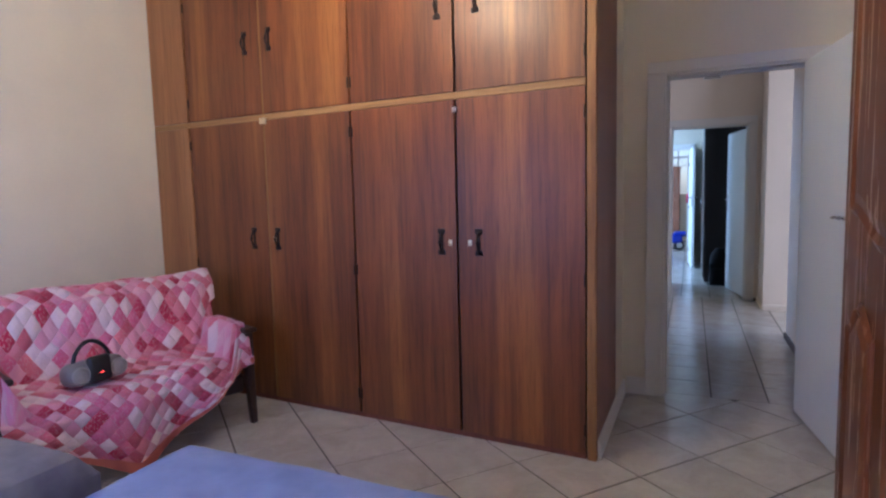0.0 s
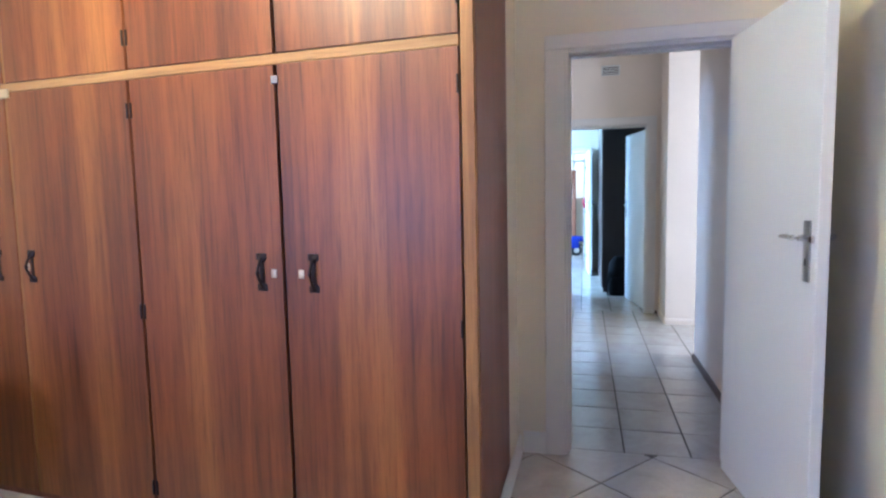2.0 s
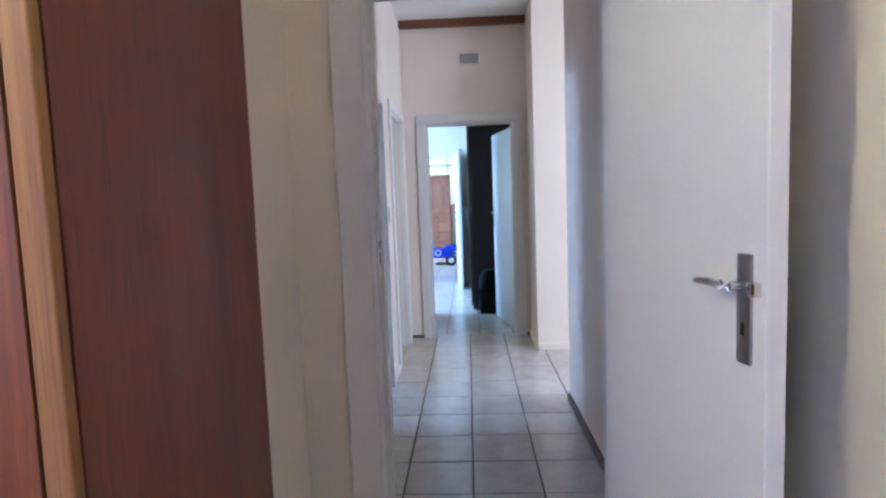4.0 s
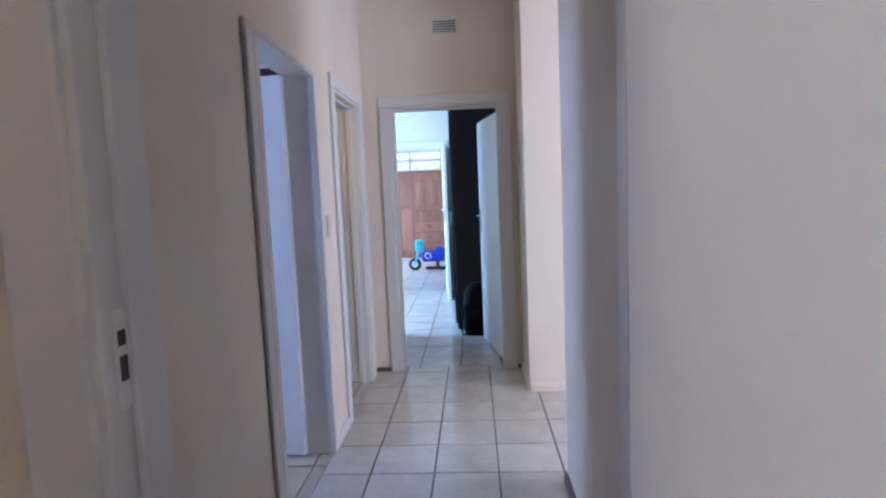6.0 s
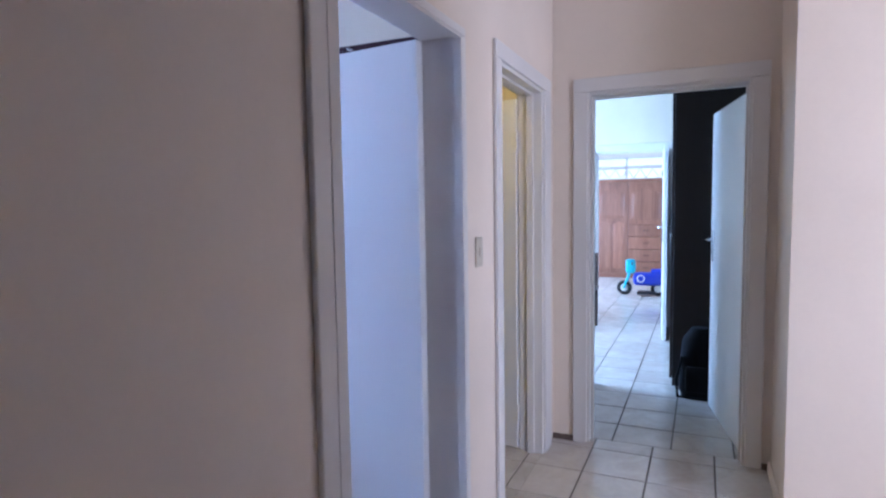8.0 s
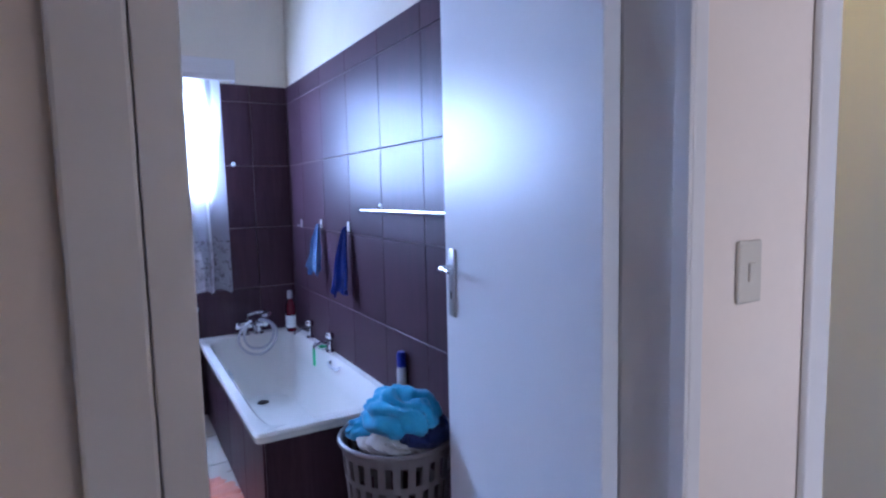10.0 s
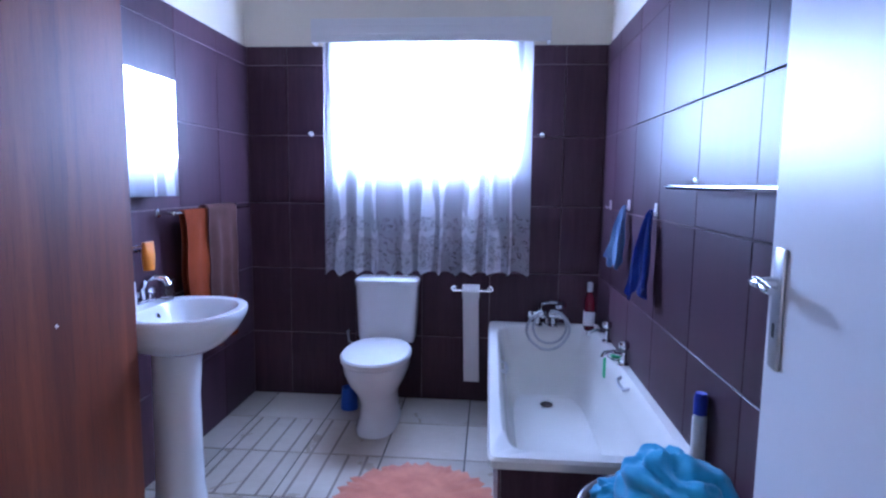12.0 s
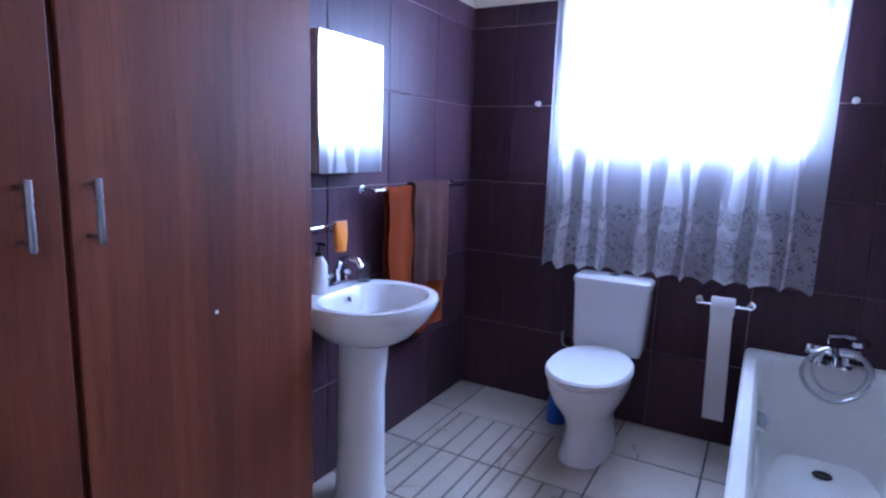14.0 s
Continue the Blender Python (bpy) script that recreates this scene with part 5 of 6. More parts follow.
# rail, hooks and cloths on the north wall
nr = thing("towel_rail", pose(-1.40, 2.385, 1.335), "white and chrome towel rail", "towel rail")
bm = B()
tube(bm, [(-0.44, 0, 0), (0.38, 0, 0)], 0.009, 10)
part("rail", bm, CHROME, nr, smooth=True)
for x in (-0.36, 0.34):
    bm = B()
    tube(bm, [(x, 0, 0), (x, 0.065, 0.012)], 0.009, 10)
    lathe(bm, [(0, 0), (0.022, 0), (0.018, 0.01), (0, 0.012)], 14, pose(x, 0.066, 0.012, 90, 0, 0))
    part("bracket", bm, CHROME, nr, smooth=True)


def wall_hook(m):
    h = thing("wall_hook", m, "small white adhesive wall hook", "hook", "bathroom wall hooks")
    bm = B()
    bx(bm, -0.016, 0.016, -0.006, 0, -0.025, 0.025, 0.003)
    part("plate", bm, PLASW, h)
    bm = B()
    tube(bm, [(0, -0.005, -0.008), (0, -0.02, -0.018), (0, -0.026, -0.006)], 0.004, 8)
    part("hook", bm, PLASW, h, smooth=True)
    return h


hk = wall_hook(pose(-3.03, 2.446, 1.230))
copy_thing(hk, pose(-2.62, 2.446, 1.243))
copy_thing(hk, pose(-2.17, 2.446, 1.243))


def hung_rag(h, w, seed):
    """A face cloth gathered on a hook, widening as it falls."""
    def f(u, v_):
        k = v_ ** 0.7
        a = u * 2 * PI
        wdt = 0.006 + (w * 0.5) * k * (0.7 + 0.3 * math.sin(3 * a + seed))
        x = wdt * math.cos(a) + 0.02 * k * math.sin(seed)
        y = -0.012 - 0.045 * k - (0.008 + 0.036 * k) * math.sin(a) * (0.75 + 0.3 * math.sin(5 * a + seed)) - 0.012 * k * noise.noise(Vector((a, v_ * 4, seed)))
        z = -h * v_ - 0.03 * k * math.sin(2 * a + seed * 1.7) * v_
        return (x, min(y, -0.004), z)
    return grid_mesh(48, 24, f)


solo("face_cloth", hung_rag(0.27, 0.12, 1.2), cloth_mat("slate_blue_cloth", (0.10, 0.17, 0.32), (0.18, 0.28, 0.46), weave=240), "slate-blue face cloth hanging from a hook", "cloth", True, pose(-2.62, 2.436, 1.243))
solo("face_cloth", hung_rag(0.33, 0.15, 2.9), cloth_mat("royal_blue_cloth", (0.012, 0.022, 0.15), (0.02, 0.045, 0.26), weave=240), "royal-blue face cloth hanging from a hook", "cloth", True, pose(-2.17, 2.436, 1.243))
for y, nm in ((2.085, 1), (0.715, 2)):
    ck = thing("curtain_tie_hook", pose(-3.279, y, 1.62), "small white curtain tie hook on the tiles", "hook", "curtain tie hooks")
    bm = B()
    lathe(bm, [(0, 0), (0.016, 0), (0.014, 0.006), (0.005, 0.010), (0.005, 0.026), (0.010, 0.032), (0, 0.034)], 12, pose(0, 0, 0, 0, 90, 0))
    part("knob", bm, PLASW, ck, smooth=True)

# window, pelmet, curtain
bm = B()
for y0, y1, z0, z1 in ((0.88, 1.93, 1.43, 1.46), (0.88, 1.93, 2.09, 2.12), (0.88, 0.91, 1.46, 2.09), (1.90, 1.93, 1.46, 2.09), (1.39, 1.42, 1.46, 2.09)):
    bx(bm, -3.40, -3.36, y0, y1, z0, z1)
wb = structure("window_bathroom", bm, WHITE, "white framed bathroom window", "window")
bm = B()
bx(bm, -3.39, -3.386, 0.91, 1.90, 1.46, 2.09)
pane = part("pane", bm, GLASS, wb)
pane.visible_shadow = False
m_, nt_, b_ = mat_base("overcast_glare")
nt_.nodes.remove(b_)
em = nd(nt_, "ShaderNodeEmission", Strength=4.0)
em.inputs["Color"].default_value = (0.88, 0.94, 1.0, 1)
nt_.links.new(em.outputs[0], nt_.nodes["Material Output"].inputs[0])
bm = B()
bx(bm, -7.05, -7.0, -5, 9, -0.12, 9)
structure("backdrop_bright_sky", bm, m_, "bright hazy sky beyond the bathroom window", "sky")
pm = thing("curtain_pelmet", pose(-3.285, 0, 0), "white panelled curtain pelmet box", "pelmet")
bm = B()
bx(bm, 0.085, 0.10, 0.745, 2.112, 2.130, 2.262, 0.004)
bx(bm, 0.0, 0.085, 0.745, 0.760, 2.130, 2.262, 0.002)
bx(bm, 0.0, 0.085, 2.097, 2.112, 2.130, 2.262, 0.002)
bx(bm, 0.0, 0.085, 0.760, 2.097, 2.248, 2.262, 0.002)
part("box", bm, WHITE, pm)
bm = B()
for z in (2.165, 2.215):
    bx(bm, 0.099, 0.103, 0.75, 2.107, z, z + 0.012, 0.002)
part("moulding", bm, WHITE, pm)


def lace_mat():
    m, nt, b = mat_base("sheer_lace")
    tr_ = nt.nodes.new("ShaderNodeBsdfTransparent")
    tl = nt.nodes.new("ShaderNodeBsdfTranslucent")
    df = nt.nodes.new("ShaderNodeBsdfDiffuse")
    tl.inputs[0].default_value = (0.95, 0.96, 0.98, 1)
    df.inputs[0].default_value = (0.92, 0.93, 0.95, 1)
    nt.nodes.remove(b)
    uvn = nt.nodes.new("ShaderNodeUVMap")
    sp_ = nt.nodes.new("ShaderNodeSeparateXYZ")
    nt.links.new(uvn.outputs[0], sp_.inputs[0])
    mp = nt.nodes.new("ShaderNodeMapping")
    mp.inputs["Scale"].default_value = (46, 52, 1)
    nt.links.new(uvn.outputs[0], mp.inputs[0])
    vo = nd(nt, "ShaderNodeTexVoronoi", Scale=1.0)
    nt.links.new(mp.outputs[0], vo.inputs["Vector"])
    motif = ramp(nt, vo.outputs["Distance"], [(0.20, (1, 1, 1)), (0.32, (0.12, 0.12, 0.12)), (0.48, (0.90, 0.90, 0.90))])
    fine = ramp(nt, noise_tex(nt, mp.outputs[0], 7, 3), [(0.42, (0.35, 0.35, 0.35)), (0.58, (1, 1, 1))])
    pat = mixc(nt, 0.5, motif, fine)
    su = nt.nodes.new("ShaderNodeMath")
    su.operation = "MULTIPLY"
    su.inputs[1].default_value = PI * 18
    nt.links.new(sp_.outputs["X"], su.inputs[0])
    sn, ab, ad = (nt.nodes.new("ShaderNodeMath") for _ in range(3))
    sn.operation, ab.operation, ad.operation = "SINE", "ABSOLUTE", "MULTIPLY_ADD"
    ad.inputs[1].default_value = 0.022
    nt.links.new(su.outputs[0], sn.inputs[0])
    nt.links.new(sn.outputs[0], ab.inputs[0])
    nt.links.new(ab.outputs[0], ad.inputs[0])
    nt.links.new(sp_.outputs["Y"], ad.inputs[2])
    band = ramp(nt, ad.outputs[0], [(0.0, (0.1, 0.1, 0.1)), (0.03, (0.1, 0.1, 0.1)), (0.035, (1, 1, 1)), (0.175, (1, 1, 1)), (0.18, (0.1, 0.1, 0.1)), (0.20, (0.1, 0.1, 0.1)), (0.205, (0.9, 0.9, 0.9)), (0.262, (0.9, 0.9, 0.9)), (0.268, (0, 0, 0))])
    wv = nt.nodes.new("ShaderNodeMath")
    wv.operation = "SINE"
    sc = nt.nodes.new("ShaderNodeMath")
    sc.operation = "MULTIPLY"
    sc.inputs[1].default_value = 2 * PI * 9
    nt.links.new(sp_.outputs["X"], sc.inputs[0])
    wmp = nt.nodes.new("ShaderNodeMapping")
    wmp.inputs["Scale"].default_value = (1, 0.10, 1)
    nt.links.new(uvn.outputs[0], wmp.inputs[0])
    wig = noise_tex(nt, wmp.outputs[0], 6.0, 3)
    wsc = nt.nodes.new("ShaderNodeMath")
    wsc.operation = "MULTIPLY_ADD"
    wsc.inputs[1].default_value = 22.0
    nt.links.new(wig, wsc.inputs[0])
    nt.links.new(sc.outputs[0], wsc.inputs[2])
    nt.links.new(wsc.outputs[0], wv.inputs[0])
    gather = ramp(nt, wv.outputs[0], [(0.0, (0.40, 0.40, 0.40)), (0.45, (0.58, 0.58, 0.58)), (0.62, (0.97, 0.97, 0.97))])
    dens = mixc(nt, band, gather, mixc(nt, 0.8, pat, gather, "MULTIPLY"))
    mix = nt.nodes.new("ShaderNodeMixShader")
    body = nt.nodes.new("ShaderNodeMixShader")
    body.inputs[0].default_value = 0.5
    nt.links.new(df.outputs[0], body.inputs[1])
    nt.links.new(tl.outputs[0], body.inputs[2])
    nt.links.new(dens, mix.inputs[0])
    nt.links.new(tr_.outputs[0], mix.inputs[1])
    nt.links.new(body.outputs[0], mix.inputs[2])
    nt.links.new(mix.outputs[0], nt.nodes["Material Output"].inputs[0])
    return m


def curtain_at(u, v_):
    y = 0.80 + 1.21 * u + 0.012 * (1 - v_) * math.sin(u * 7)
    low = 0.775 + 0.030 * abs(math.sin(u * 1.21 / 0.10 * PI)) + 0.02 * u
    z = low + (2.14 - low) * v_
    amp = 0.016 + 0.018 * (1 - v_)
    x = -3.212 + amp * math.sin(u * 2 * PI * 9 + 2.4 * math.sin(u * 9) + 1.2 * math.sin(u * 23)) * (0.6 + 0.4 * math.sin(u * 17)) + 0.008 * noise.noise(Vector((u * 6, v_ * 2, 3)))
    return (x, y + 0.01 * math.sin(u * 2 * PI * 9 + 1.5), z)


cu = thing("lace_curtain", pose(0, 0, 0), "white sheer lace curtain with a scalloped hem", "curtain")
bm = grid_mesh(260, 40, curtain_at)
part("curtain_cloth", bm, lace_mat(), cu, smooth=True)
bm = B()
tube(bm, [(-3.225, 0.77, 2.142), (-3.225, 2.09, 2.142)], 0.006, 8)
part("curtain_wire", bm, STEEL, cu)

# cupboard
cp = thing("bathroom_cupboard", pose(-1.67, 0.60, 0), "tall red-brown laminate cupboard with metal bar handles", "cupboard")
bm = B()
bx(bm, 0.0, 1.505, -0.285, -0.020, 0.0, 2.45, 0.002)
part("body", bm, LAMIN, cp)
for x0, x1, hx in ((0.001, 0.702, 0.668), (0.718, 1.503, 0.795)):
    bm = B()
    bx(bm, x0, x1, -0.018, 0.0, 0.04, 2.44, 0.003)
    d = part("door", bm, LAMIN, cp)
    bm = B()
    n = 14
    tube(bm, [(hx, 0.045, 1.15 + 0.135 * k / n) for k in range(n + 1)], 0.006, 10, radii=[0.006 + 0.0022 * abs(math.sin(k * 1.4)) for k in range(n + 1)])
    for z in (1.165, 1.27):
        tube(bm, [(hx, 0.0, z), (hx, 0.045, z)], 0.005, 8)
    part("handle", bm, STEEL, d, "twisted metal bar handle", True)
bm = B()
lathe(bm, [(0, 0), (0.006, 0), (0.004, 0.003), (0, 0.004)], 8, pose(0.36, 0.0, 0.93, -90, 0, 0))
part("scuff_plug", bm, PLASW, cp)

# orange mat
def mat_edge(a):
    return 0.345 + 0.012 * math.sin(23 * a) + 0.012 * math.sin(41 * a + 1) + 0.010 * math.sin(53 * a)


bm = B()
rings = []
for f_, z in ((0.0, 0.014), (0.3, 0.016), (0.6, 0.015), (0.9, 0.014), (1.0, 0.004), (0.995, 0.001)):
    rings.append([(mat_edge(2 * PI * k / 120) * f_ * math.cos(2 * PI * k / 120), mat_edge(2 * PI * k / 120) * f_ * math.sin(2 * PI * k / 120), z + (wob(f_ * 9, k * 0.2, 0, 1.3, 0.004) if 0 < f_ < 1 else 0)) for k in range(120)])
loft(bm, rings[1:], True, True)
solo("bath_mat", bm, cloth_mat("salmon_orange_pile", (0.42, 0.13, 0.075), (0.62, 0.24, 0.14), weave=90, sheen=0.5), "round salmon-orange shaggy bath mat", "mat", True, pose(-2.09, 1.50, 0.002))


# ---- second and third rooms ----
dw = thing("dark_wardrobe", pose(0.60, 5.03, 0), "tall very dark brown wardrobe, glossy doors with bar handles", "wardrobe")
bm = B()
bx(bm, 0.02, 0.62, 0, 1.85, 0.0, 2.42, 0.004)
part("body", bm, DARKW, dw)
GLOSSD = wood("glossy_dark_doors", (0.012, 0.008, 0.009), (0.020, 0.013, 0.014), (0.030, 0.020, 0.020), 0.22, "z", 1.0, 0.6)
for k in range(3):
    bm = B()
    bx(bm, 0.0, 0.018, 0.006 + k * 0.613, 0.612 + k * 0.613, 0.06, 2.41, 0.003)
    d = part("door", bm, GLOSSD, dw)
    bm = B()
    hy = 0.56 + k * 0.613 if k != 1 else 0.66
    tube(bm, [(0.0, hy, 1.0), (-0.03, hy, 1.02), (-0.03, hy, 1.16), (0.0, hy, 1.18)], 0.006, 8)
    part("handle", bm, STEEL, d, "slim metal handle", True)
bp = thing("backpack", pose(0.80, 4.86, 0), "black backpack leaning on the wardrobe", "bag")
BAGC = cloth_mat("black_nylon", (0.004, 0.004, 0.005), (0.008, 0.008, 0.010), 0.9, 260, 0.0)
BAGC.node_tree.nodes["Principled BSDF"].inputs["Specular IOR Level"].default_value = 0.15
bm = B()
loft(bm, [ring_pts(0.02, 0, 0.13, 0.09, 0.0, 28, 3), ring_pts(0.02, 0, 0.145, 0.105, 0.06, 28, 3), ring_pts(0.02, 0.01, 0.14, 0.10, 0.25, 28, 2.8), ring_pts(0.02, 0.03, 0.12, 0.085, 0.42, 28, 2.5), ring_pts(0.02, 0.05, 0.06, 0.05, 0.50, 28, 2.2)])
part("body", bm, BAGC, bp, smooth=True)
bm = B()
bx(bm, -0.08, 0.12, -0.125, -0.09, 0.05, 0.24, 0.02)
part("pocket", bm, BAGC, bp, smooth=True)
bm = B()
tube(bm, [(-0.10, -0.06, 0.30), (-0.14, -0.08, 0.12), (-0.13, -0.10, 0.01), (-0.02, -0.12, 0.008), (0.10, -0.12, 0.008)], 0.010, 8)
part("strap", bm, BAGC, bp, smooth=True)
ch = thing("dark_chair", pose(-0.66, 6.75, 0), "dark chair beside the far doorway", "chair")
for x in (0.0, 0.34):
    for y in (0.0, 0.34):
        bm = B()
        bx(bm, x, x + 0.035, y, y + 0.035, 0, 0.44 if y == 0 else 0.86, 0.004)
        part("leg", bm, SOFAW, ch)
bm = B()
bx(bm, -0.01, 0.385, -0.02, 0.385, 0.44, 0.475, 0.012)
part("seat", bm, SOFAW, ch)
bm = B()
bx(bm, 0.035, 0.34, 0.345, 0.365, 0.60, 0.84, 0.008)
part("backrest", bm, SOFAW, ch)

carved_wardrobe("carved_wardrobe", pose(-1.08, 11.72, 0), "carved reddish wooden wardrobe with arched panels and drawers",
                1.26, 0.55, 1.88,
                [(0.012, 0.60, 0.09, 1.83, [(0.07, 0.54, 1.17, 1.62, 0.10, 0.04), (0.07, 0.28, 0.18, 1.04, 0.04, 0.0), (0.33, 0.54, 0.18, 1.04, 0.04, 0.0)]),
                 (0.612, 1.248, 1.03, 1.83, [(0.67, 1.19, 1.13, 1.62, 0.10, 0.04)])],
                [(0.612, 1.248, 0.09 + 0.235 * k, 0.315 + 0.235 * k) for k in range(4)], ROSEW)
wc = thing("white_cupboard", pose(0.36, 8.7, 0), "plain white cupboard beside the far doorway", "cupboard")
bm = B()
bx(bm, 0, 0.6, 0.02, 0.5, 0, 2.0, 0.004)
part("body", bm, WHITE, wc)
bm = B()
bx(bm, 0.004, 0.596, 0, 0.018, 0.06, 1.99, 0.003)
part("door", bm, WHITE, wc)
rb = thing("red_bag", pose(0.405, 8.66, 1.32), "small pinkish-red bag hanging on the cupboard", "bag")
bm = B()
loft(bm, [ring_pts(0, 0, a, b, z, 20, 2.4) for a, b, z in ((0.02, 0.012, -0.06), (0.055, 0.026, -0.12), (0.065, 0.03, -0.20), (0.05, 0.024, -0.27), (0.02, 0.012, -0.285))])
part("pouch", bm, cloth_mat("red_cloth", (0.40, 0.02, 0.06), (0.55, 0.05, 0.10)), rb, smooth=True)
bm = B()
tube(bm, [(-0.015, 0, -0.07), (0, 0.03, 0.0), (0.015, 0, -0.07)], 0.004, 6)
part("cord", bm, BLACKP, rb)
bm = B()
for x in (-1.30, -0.60, 0.10, 0.86):
    bx(bm, x, x + 0.04, 12.33, 12.40, 1.2, 2.35)
bx(bm, -1.26, 0.86, 12.33, 12.40, 2.12, 2.17)
bx(bm, -1.26, 0.86, 12.33, 12.40, 2.31, 2.35)
wt = structure("window_third_room", bm, WHITE, "white framed barred window", "window")
bm = B()
n = 18
for k in range(n):
    x0, x1 = -1.26 + 2.12 * k / n, -1.26 + 2.12 * (k + 1) / n
    tube(bm, [(x0, 12.29, 1.92 if k % 2 else 2.10), (x1, 12.29, 2.10 if k % 2 else 1.92)], 0.009, 6)
for z in (1.91, 2.11):
    tube(bm, [(-1.28, 12.29, z), (0.88, 12.29, z)], 0.010, 6)
part("burglar_bars", bm, WHITE, wt, "white zigzag burglar bars")

# toy motorbike
tm = thing("toy_motorbike", pose(-0.28, 9.6, 0), "blue and turquoise plastic ride-on toy motorbike", "toy")
BLUEP = paint("royal_blue_plastic", (0.012, 0.03, 0.42), 0.3, 0.05)
CYANP = paint("turquoise_plastic", (0.06, 0.52, 0.66), 0.3, 0.05)
for x, nm in ((0.0, "front"), (0.50, "rear")):
    bm = B()
    tube(bm, [(x + 0.085 * math.cos(2 * PI * k / 24), 0, 0.115 + 0.085 * math.sin(2 * PI * k / 24)) for k in range(24)], 0.030, 8, True)
    w_ = part("wheel", bm, BLACKP, tm, "black toy wheel", True)
    bm = B()
    lathe(bm, [(0, -0.018), (0.055, -0.018), (0.06, 0.0), (0.055, 0.018), (0, 0.018)], 18, pose(x, 0, 0.115, 90, 0, 0))
    part("rim", bm, PLASW, w_, smooth=True)
bm = B()
for y in (-0.045, 0.045):
    tube(bm, [(0.0, y, 0.11), (0.06, y, 0.30), (0.10, y, 0.48)], 0.02, 8)
bx(bm, 0.02, 0.16, -0.07, 0.07, 0.34, 0.56, 0.04, seg=4)
part("fork", bm, CYANP, tm, "turquoise fork and fairing", True)
bm = B()
tube(bm, [(0.13, -0.17, 0.50), (0.12, 0, 0.52), (0.13, 0.17, 0.50)], 0.013, 8)
part("handlebar", bm, BLACKP, tm, smooth=True)
bm = B()
bx(bm, 0.13, 0.56, -0.085, 0.085, 0.16, 0.36, 0.06, seg=4)
bx(bm, 0.38, 0.66, -0.07, 0.07, 0.30, 0.42, 0.045, seg=4)
part("body", bm, BLUEP, tm, "royal blue body shell", True)
bm = B()
lathe(bm, [(0.045, 0), (0.045, 0.006), (0.06, 0.006), (0.06, 0)], 20, pose(0.25, -0.086, 0.27, 90, 0, 0))
part("badge", bm, PLASW, tm, "pale round badge")
bm = B()
bx(bm, 0.20, 0.46, -0.10, 0.10, 0.03, 0.07, 0.01)
part("foot_rest", bm, BLACKP, tm)


# ---- floor tiles ----
def clip_poly(poly, x0, x1, y0, y1):
    for ax, lim, keep in ((0, x0, 1), (0, x1, -1), (1, y0, 1), (1, y1, -1)):
        out = []
        for i, p in enumerate(poly):
            q = poly[(i + 1) % len(poly)]
            a, b = (p[ax] - lim) * keep, (q[ax] - lim) * keep
            if a >= 0:
                out.append(p)
            if (a >= 0) != (b >= 0):
                t = a / (a - b)
                out.append((p[0] + (q[0] - p[0]) * t, p[1] + (q[1] - p[1]) * t))
        poly = out
        if len(poly) < 3:
            return []
    return poly


def tile_body(bm, poly, top=0.0, low=-0.006, edge=0.003):
    cx_, cy_ = sum(p[0] for p in poly) / len(poly), sum(p[1] for p in poly) / len(poly)
    r0 = [bm.verts.new((x, y, low)) for x, y in poly]
    r1 = [bm.verts.new((x, y, top - edge * 0.6)) for x, y in poly]
    r2 = []
    for x, y in poly:
        d = max(1e-4, math.hypot(x - cx_, y - cy_))
        r2.append(bm.verts.new((x - (x - cx_) / d * edge, y - (y - cy_) / d * edge, top)))
    n = len(poly)
    for a, b in ((r0, r1), (r1, r2)):
        for i in range(n):
            bm.faces.new((a[i], a[(i + 1) % n], b[(i + 1) % n], b[i]))
    bm.faces.new(r2)


def lay_tiles(floor_ob, x0, x1, y0, y1, ox, oy, pitch, angle, material, gap=0.008, keep=lambda x, y: True):
    """Square tiles on a turned grid, cut at the walls; whole ones share one mesh."""
    c, s_ = math.cos(radians(angle)), math.sin(radians(angle))
    h = (pitch - gap) / 2
    bm = B()
    tile_body(bm, [(-h, -h), (h, -h), (h, h), (-h, h)])
    whole = mesh_of("tile", bm, material)
    rng = random.Random(round(ox * 1000))
    R_ = int(math.hypot(x1 - x0, y1 - y0) / pitch) + 2
    i0 = round(((x0 + x1) / 2 - ox) * c / pitch + ((y0 + y1) / 2 - oy) * s_ / pitch)
    j0 = round(-((x0 + x1) / 2 - ox) * s_ / pitch + ((y0 + y1) / 2 - oy) * c / pitch)
    for i in range(i0 - R_, i0 + R_):
        for j in range(j0 - R_, j0 + R_):
            u, v_ = (i + 0.5) * pitch, (j + 0.5) * pitch
            px, py = ox + u * c - v_ * s_, oy + u * s_ + v_ * c
            if not keep(px, py):
                continue
            poly = [(px + a * c - b * s_, py + a * s_ + b * c) for a, b in ((-h, -h), (h, -h), (h, h), (-h, h))]
            cut = clip_poly(poly, x0, x1, y0, y1)
            if len(cut) < 3:
                continue
            area = abs(sum(cut[k][0] * cut[(k + 1) % len(cut)][1] - cut[(k + 1) % len(cut)][0] * cut[k][1] for k in range(len(cut)))) / 2
            if area < 0.0008:
                continue
            if area > 0.995 * (2 * h) ** 2:
                ob = new("tile", whole)
                ob.location, ob.rotation_euler = (px, py, rng.uniform(-0.0006, 0.0006)), (0, 0, radians(angle) + rng.choice((0, PI / 2, PI, -PI / 2)))
            else:
                bm = B()
                tile_body(bm, [(x - px, y - py) for x, y in cut])
                ob = new("tile", mesh_of("tile", bm, material))
                ob.location = (px, py, 0)
            ob.parent = floor_ob


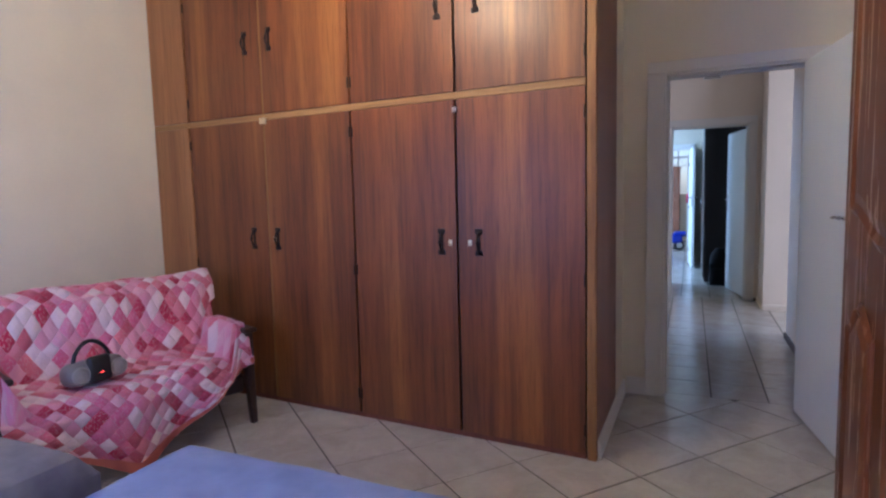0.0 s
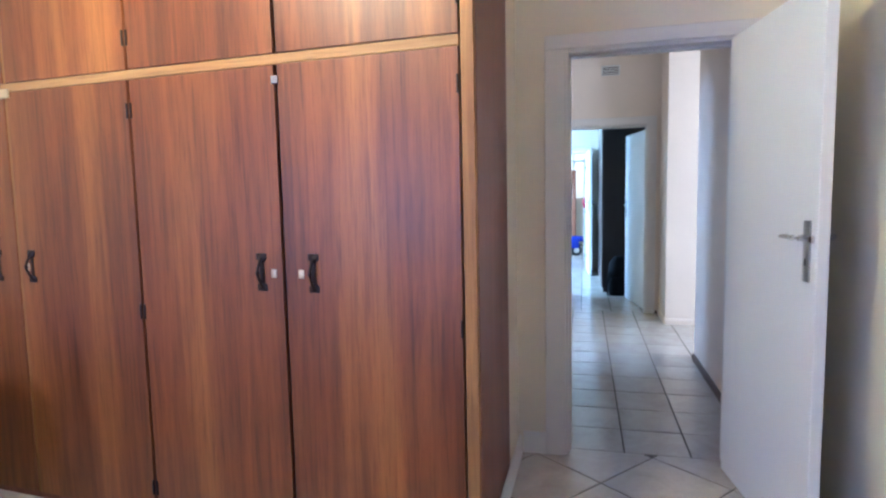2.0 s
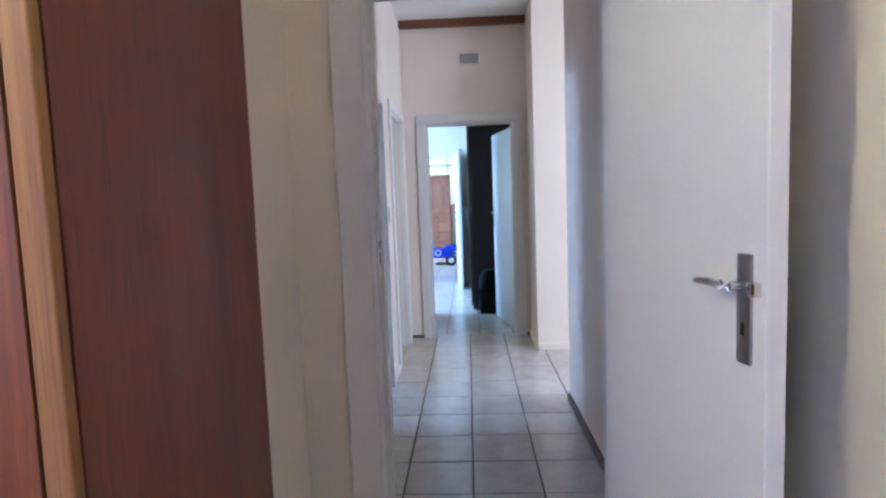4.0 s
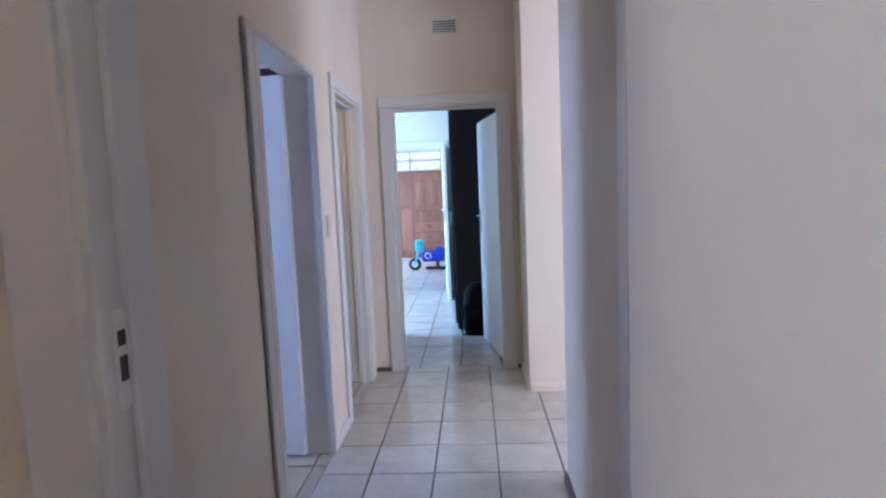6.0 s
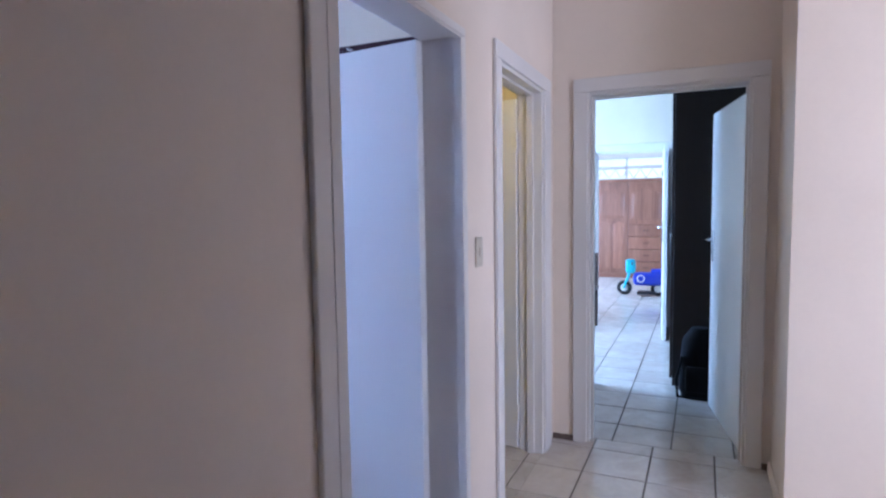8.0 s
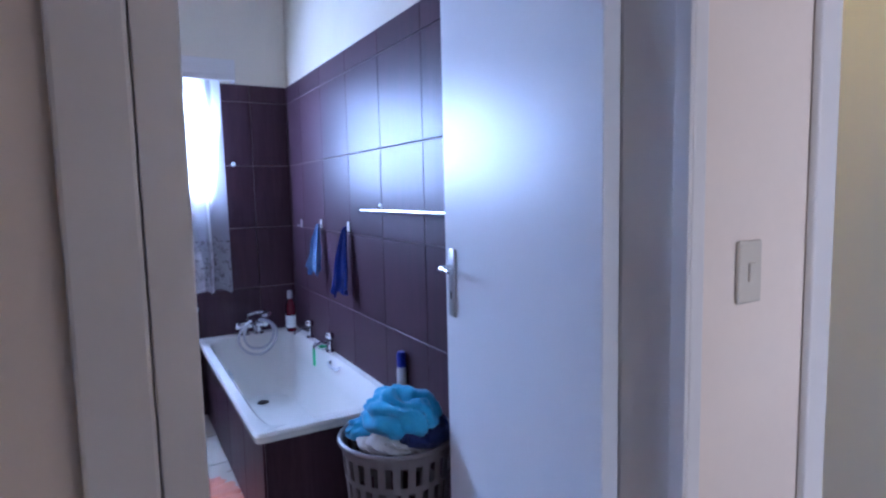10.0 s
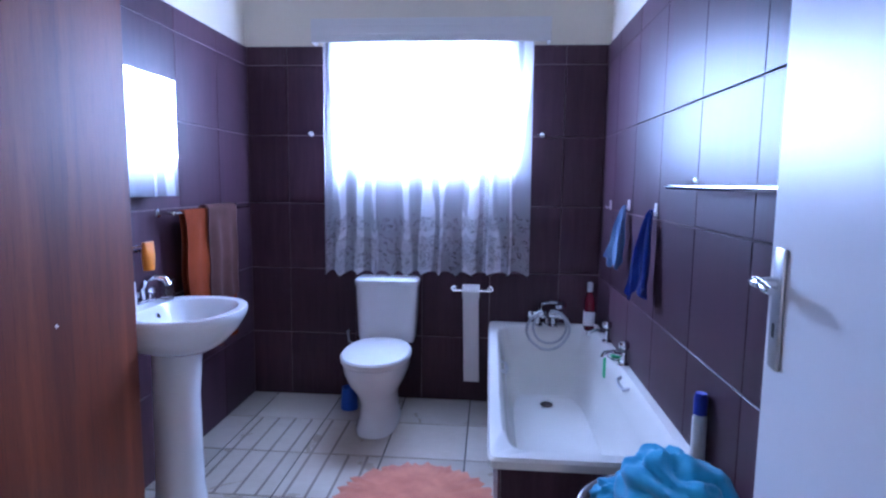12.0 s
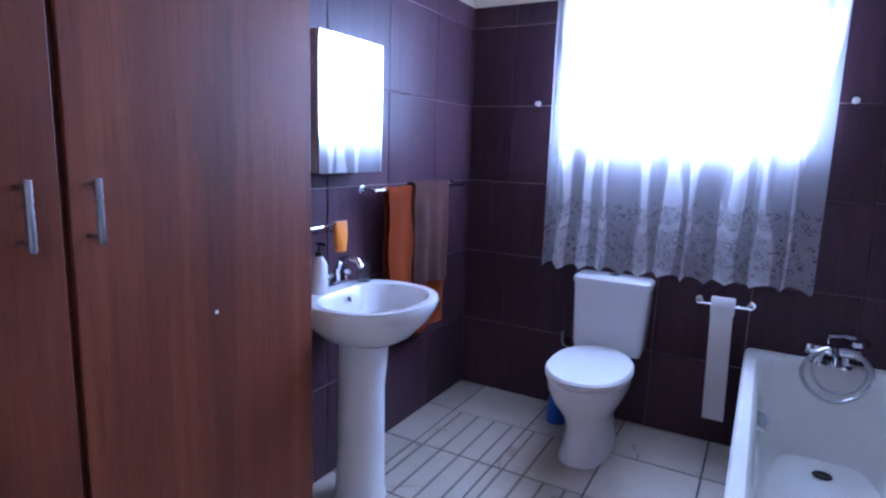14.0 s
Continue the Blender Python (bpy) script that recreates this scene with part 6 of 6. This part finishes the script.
fl = bpy.data.objects["floor"]
lay_tiles(fl, -3.45, 1.33, -4.99, 0.075, 0.133, -0.010, 0.408, 50.25, TILE, keep=lambda x, y: x > -3.6)
lay_tiles(fl, 0.0, 1.233, 0.08, 3.775, 0.250, 2.655, 0.325, 0.0, TILE)
lay_tiles(fl, 1.233, 4.19, 1.90, 3.16, 0.250, 2.655, 0.325, 0.0, TILE)
lay_tiles(fl, 1.385, 4.19, 0.16, 1.898, 0.250, 2.655, 0.325, 0.0, TILE)
lay_tiles(fl, -0.9, 1.9, 3.78, 7.42, 0.34, 4.06, 0.332, 0.0, TILE)
lay_tiles(fl, -1.5, 1.4, 7.425, 11.8, 0.34, 7.43, 0.332, 0.0, TILE)
lay_tiles(fl, -1.2, -0.001, 2.65, 3.69, 0.250, 2.655, 0.325, 0.0, TILE)
lay_tiles(fl, -3.29, -0.001, 0.32, 2.459, -2.50, 0.48, 0.405, 0.0, TILE_B)
INLAY = paint("brown_inlay", (0.20, 0.15, 0.11), 0.4, 0.2, 0.2, 90)
# dark inlaid stripes of the patterned tiles near the basin
for cx_, cy_ in ((-2.70, 0.68), (-2.295, 0.68), (-2.295, 1.085), (-2.70, 1.085)):
    for k in range(4):
        if (cx_, cy_) == (-2.70, 1.085) and k > 1:
            continue
        bm = B()
        bx(bm, cx_ - 0.195, cx_ + 0.195, cy_ - 0.155 + k * 0.095, cy_ - 0.143 + k * 0.095, -0.002, 0.0012)
        ob = part("inlay", bm, INLAY, fl)

# ---- wall tiles of the bathroom ----
ROWS = [0.0, 0.40, 0.805, 1.205, 1.61, 2.02, 2.13]
tile_cache = {}


def wall_tile(parent, a0, a1, z0, z1, place, axis):
    w, h = round(a1 - a0 - 0.003, 4), round(z1 - z0 - 0.005, 4)
    if w < 0.01 or h < 0.01:
        return
    if (w, h, axis) not in tile_cache:
        bm = B()
        if axis == "x":
            bx(bm, -w / 2, w / 2, -0.0045, 0.0045, -h / 2, h / 2, 0.0015, seg=1)
        else:
            bx(bm, -0.0045, 0.0045, -w / 2, w / 2, -h / 2, h / 2, 0.0015, seg=1)
        tile_cache[(w, h, axis)] = mesh_of("tile", bm, TILE_W)
    ob = new("tile", tile_cache[(w, h, axis)])
    m_a, m_z = (a0 + a1) / 2, (z0 + z1) / 2
    ob.location = (m_a, place, m_z) if axis == "x" else (place, m_a, m_z)
    ob.parent = parent


def tile_wall(parent, joints, place, axis, hole=None):
    for a0, a1 in zip(joints, joints[1:]):
        for z0, z1 in zip(ROWS, ROWS[1:]):
            if hole and a1 > hole[0] and a0 < hole[1] and z1 > hole[2] and z0 < hole[3]:
                for p in ((a0, hole[0], z0, z1), (hole[1], a1, z0, z1), (max(a0, hole[0]), min(a1, hole[1]), z0, hole[2]), (max(a0, hole[0]), min(a1, hole[1]), hole[3], z1)):
                    if p[1] > p[0] and p[3] > p[2]:
                        wall_tile(parent, *p, place, axis)
            else:
                wall_tile(parent, a0, a1, z0, z1, place, axis)


def grout_bed(parent, *boxes):
    bm = B()
    for b_ in boxes:
        bx(bm, *b_)
    part("grout_bed", bm, GROUT_W, parent)


wN, wW, wS = (bpy.data.objects["wall_bathroom_" + k] for k in ("north", "west", "south"))
grout_bed(wN, (-3.288, -0.132, 2.4535, 2.4599, 0, 2.129))
grout_bed(wS, (-3.288, -0.132, 0.3101, 0.3165, 0, 2.129))
grout_bed(wW, (-3.2899, -3.2835, 0.312, 0.88, 0, 2.129), (-3.2899, -3.2835, 1.93, 2.458, 0, 2.129), (-3.2899, -3.2835, 0.881, 1.929, 0, 1.43))
tile_wall(wN, [-3.283] + [-2.97 + 0.41 * k for k in range(7)] + [-0.155], 2.4505, "x")
tile_wall(wS, [-3.283, -2.885, -2.475, -2.065, -1.672], 0.3195, "x")
tile_wall(wW, [0.325, 0.57, 0.98, 1.39, 1.80, 2.21, 2.445], -3.2805, "y", (0.88, 1.93, 1.43, 2.12))
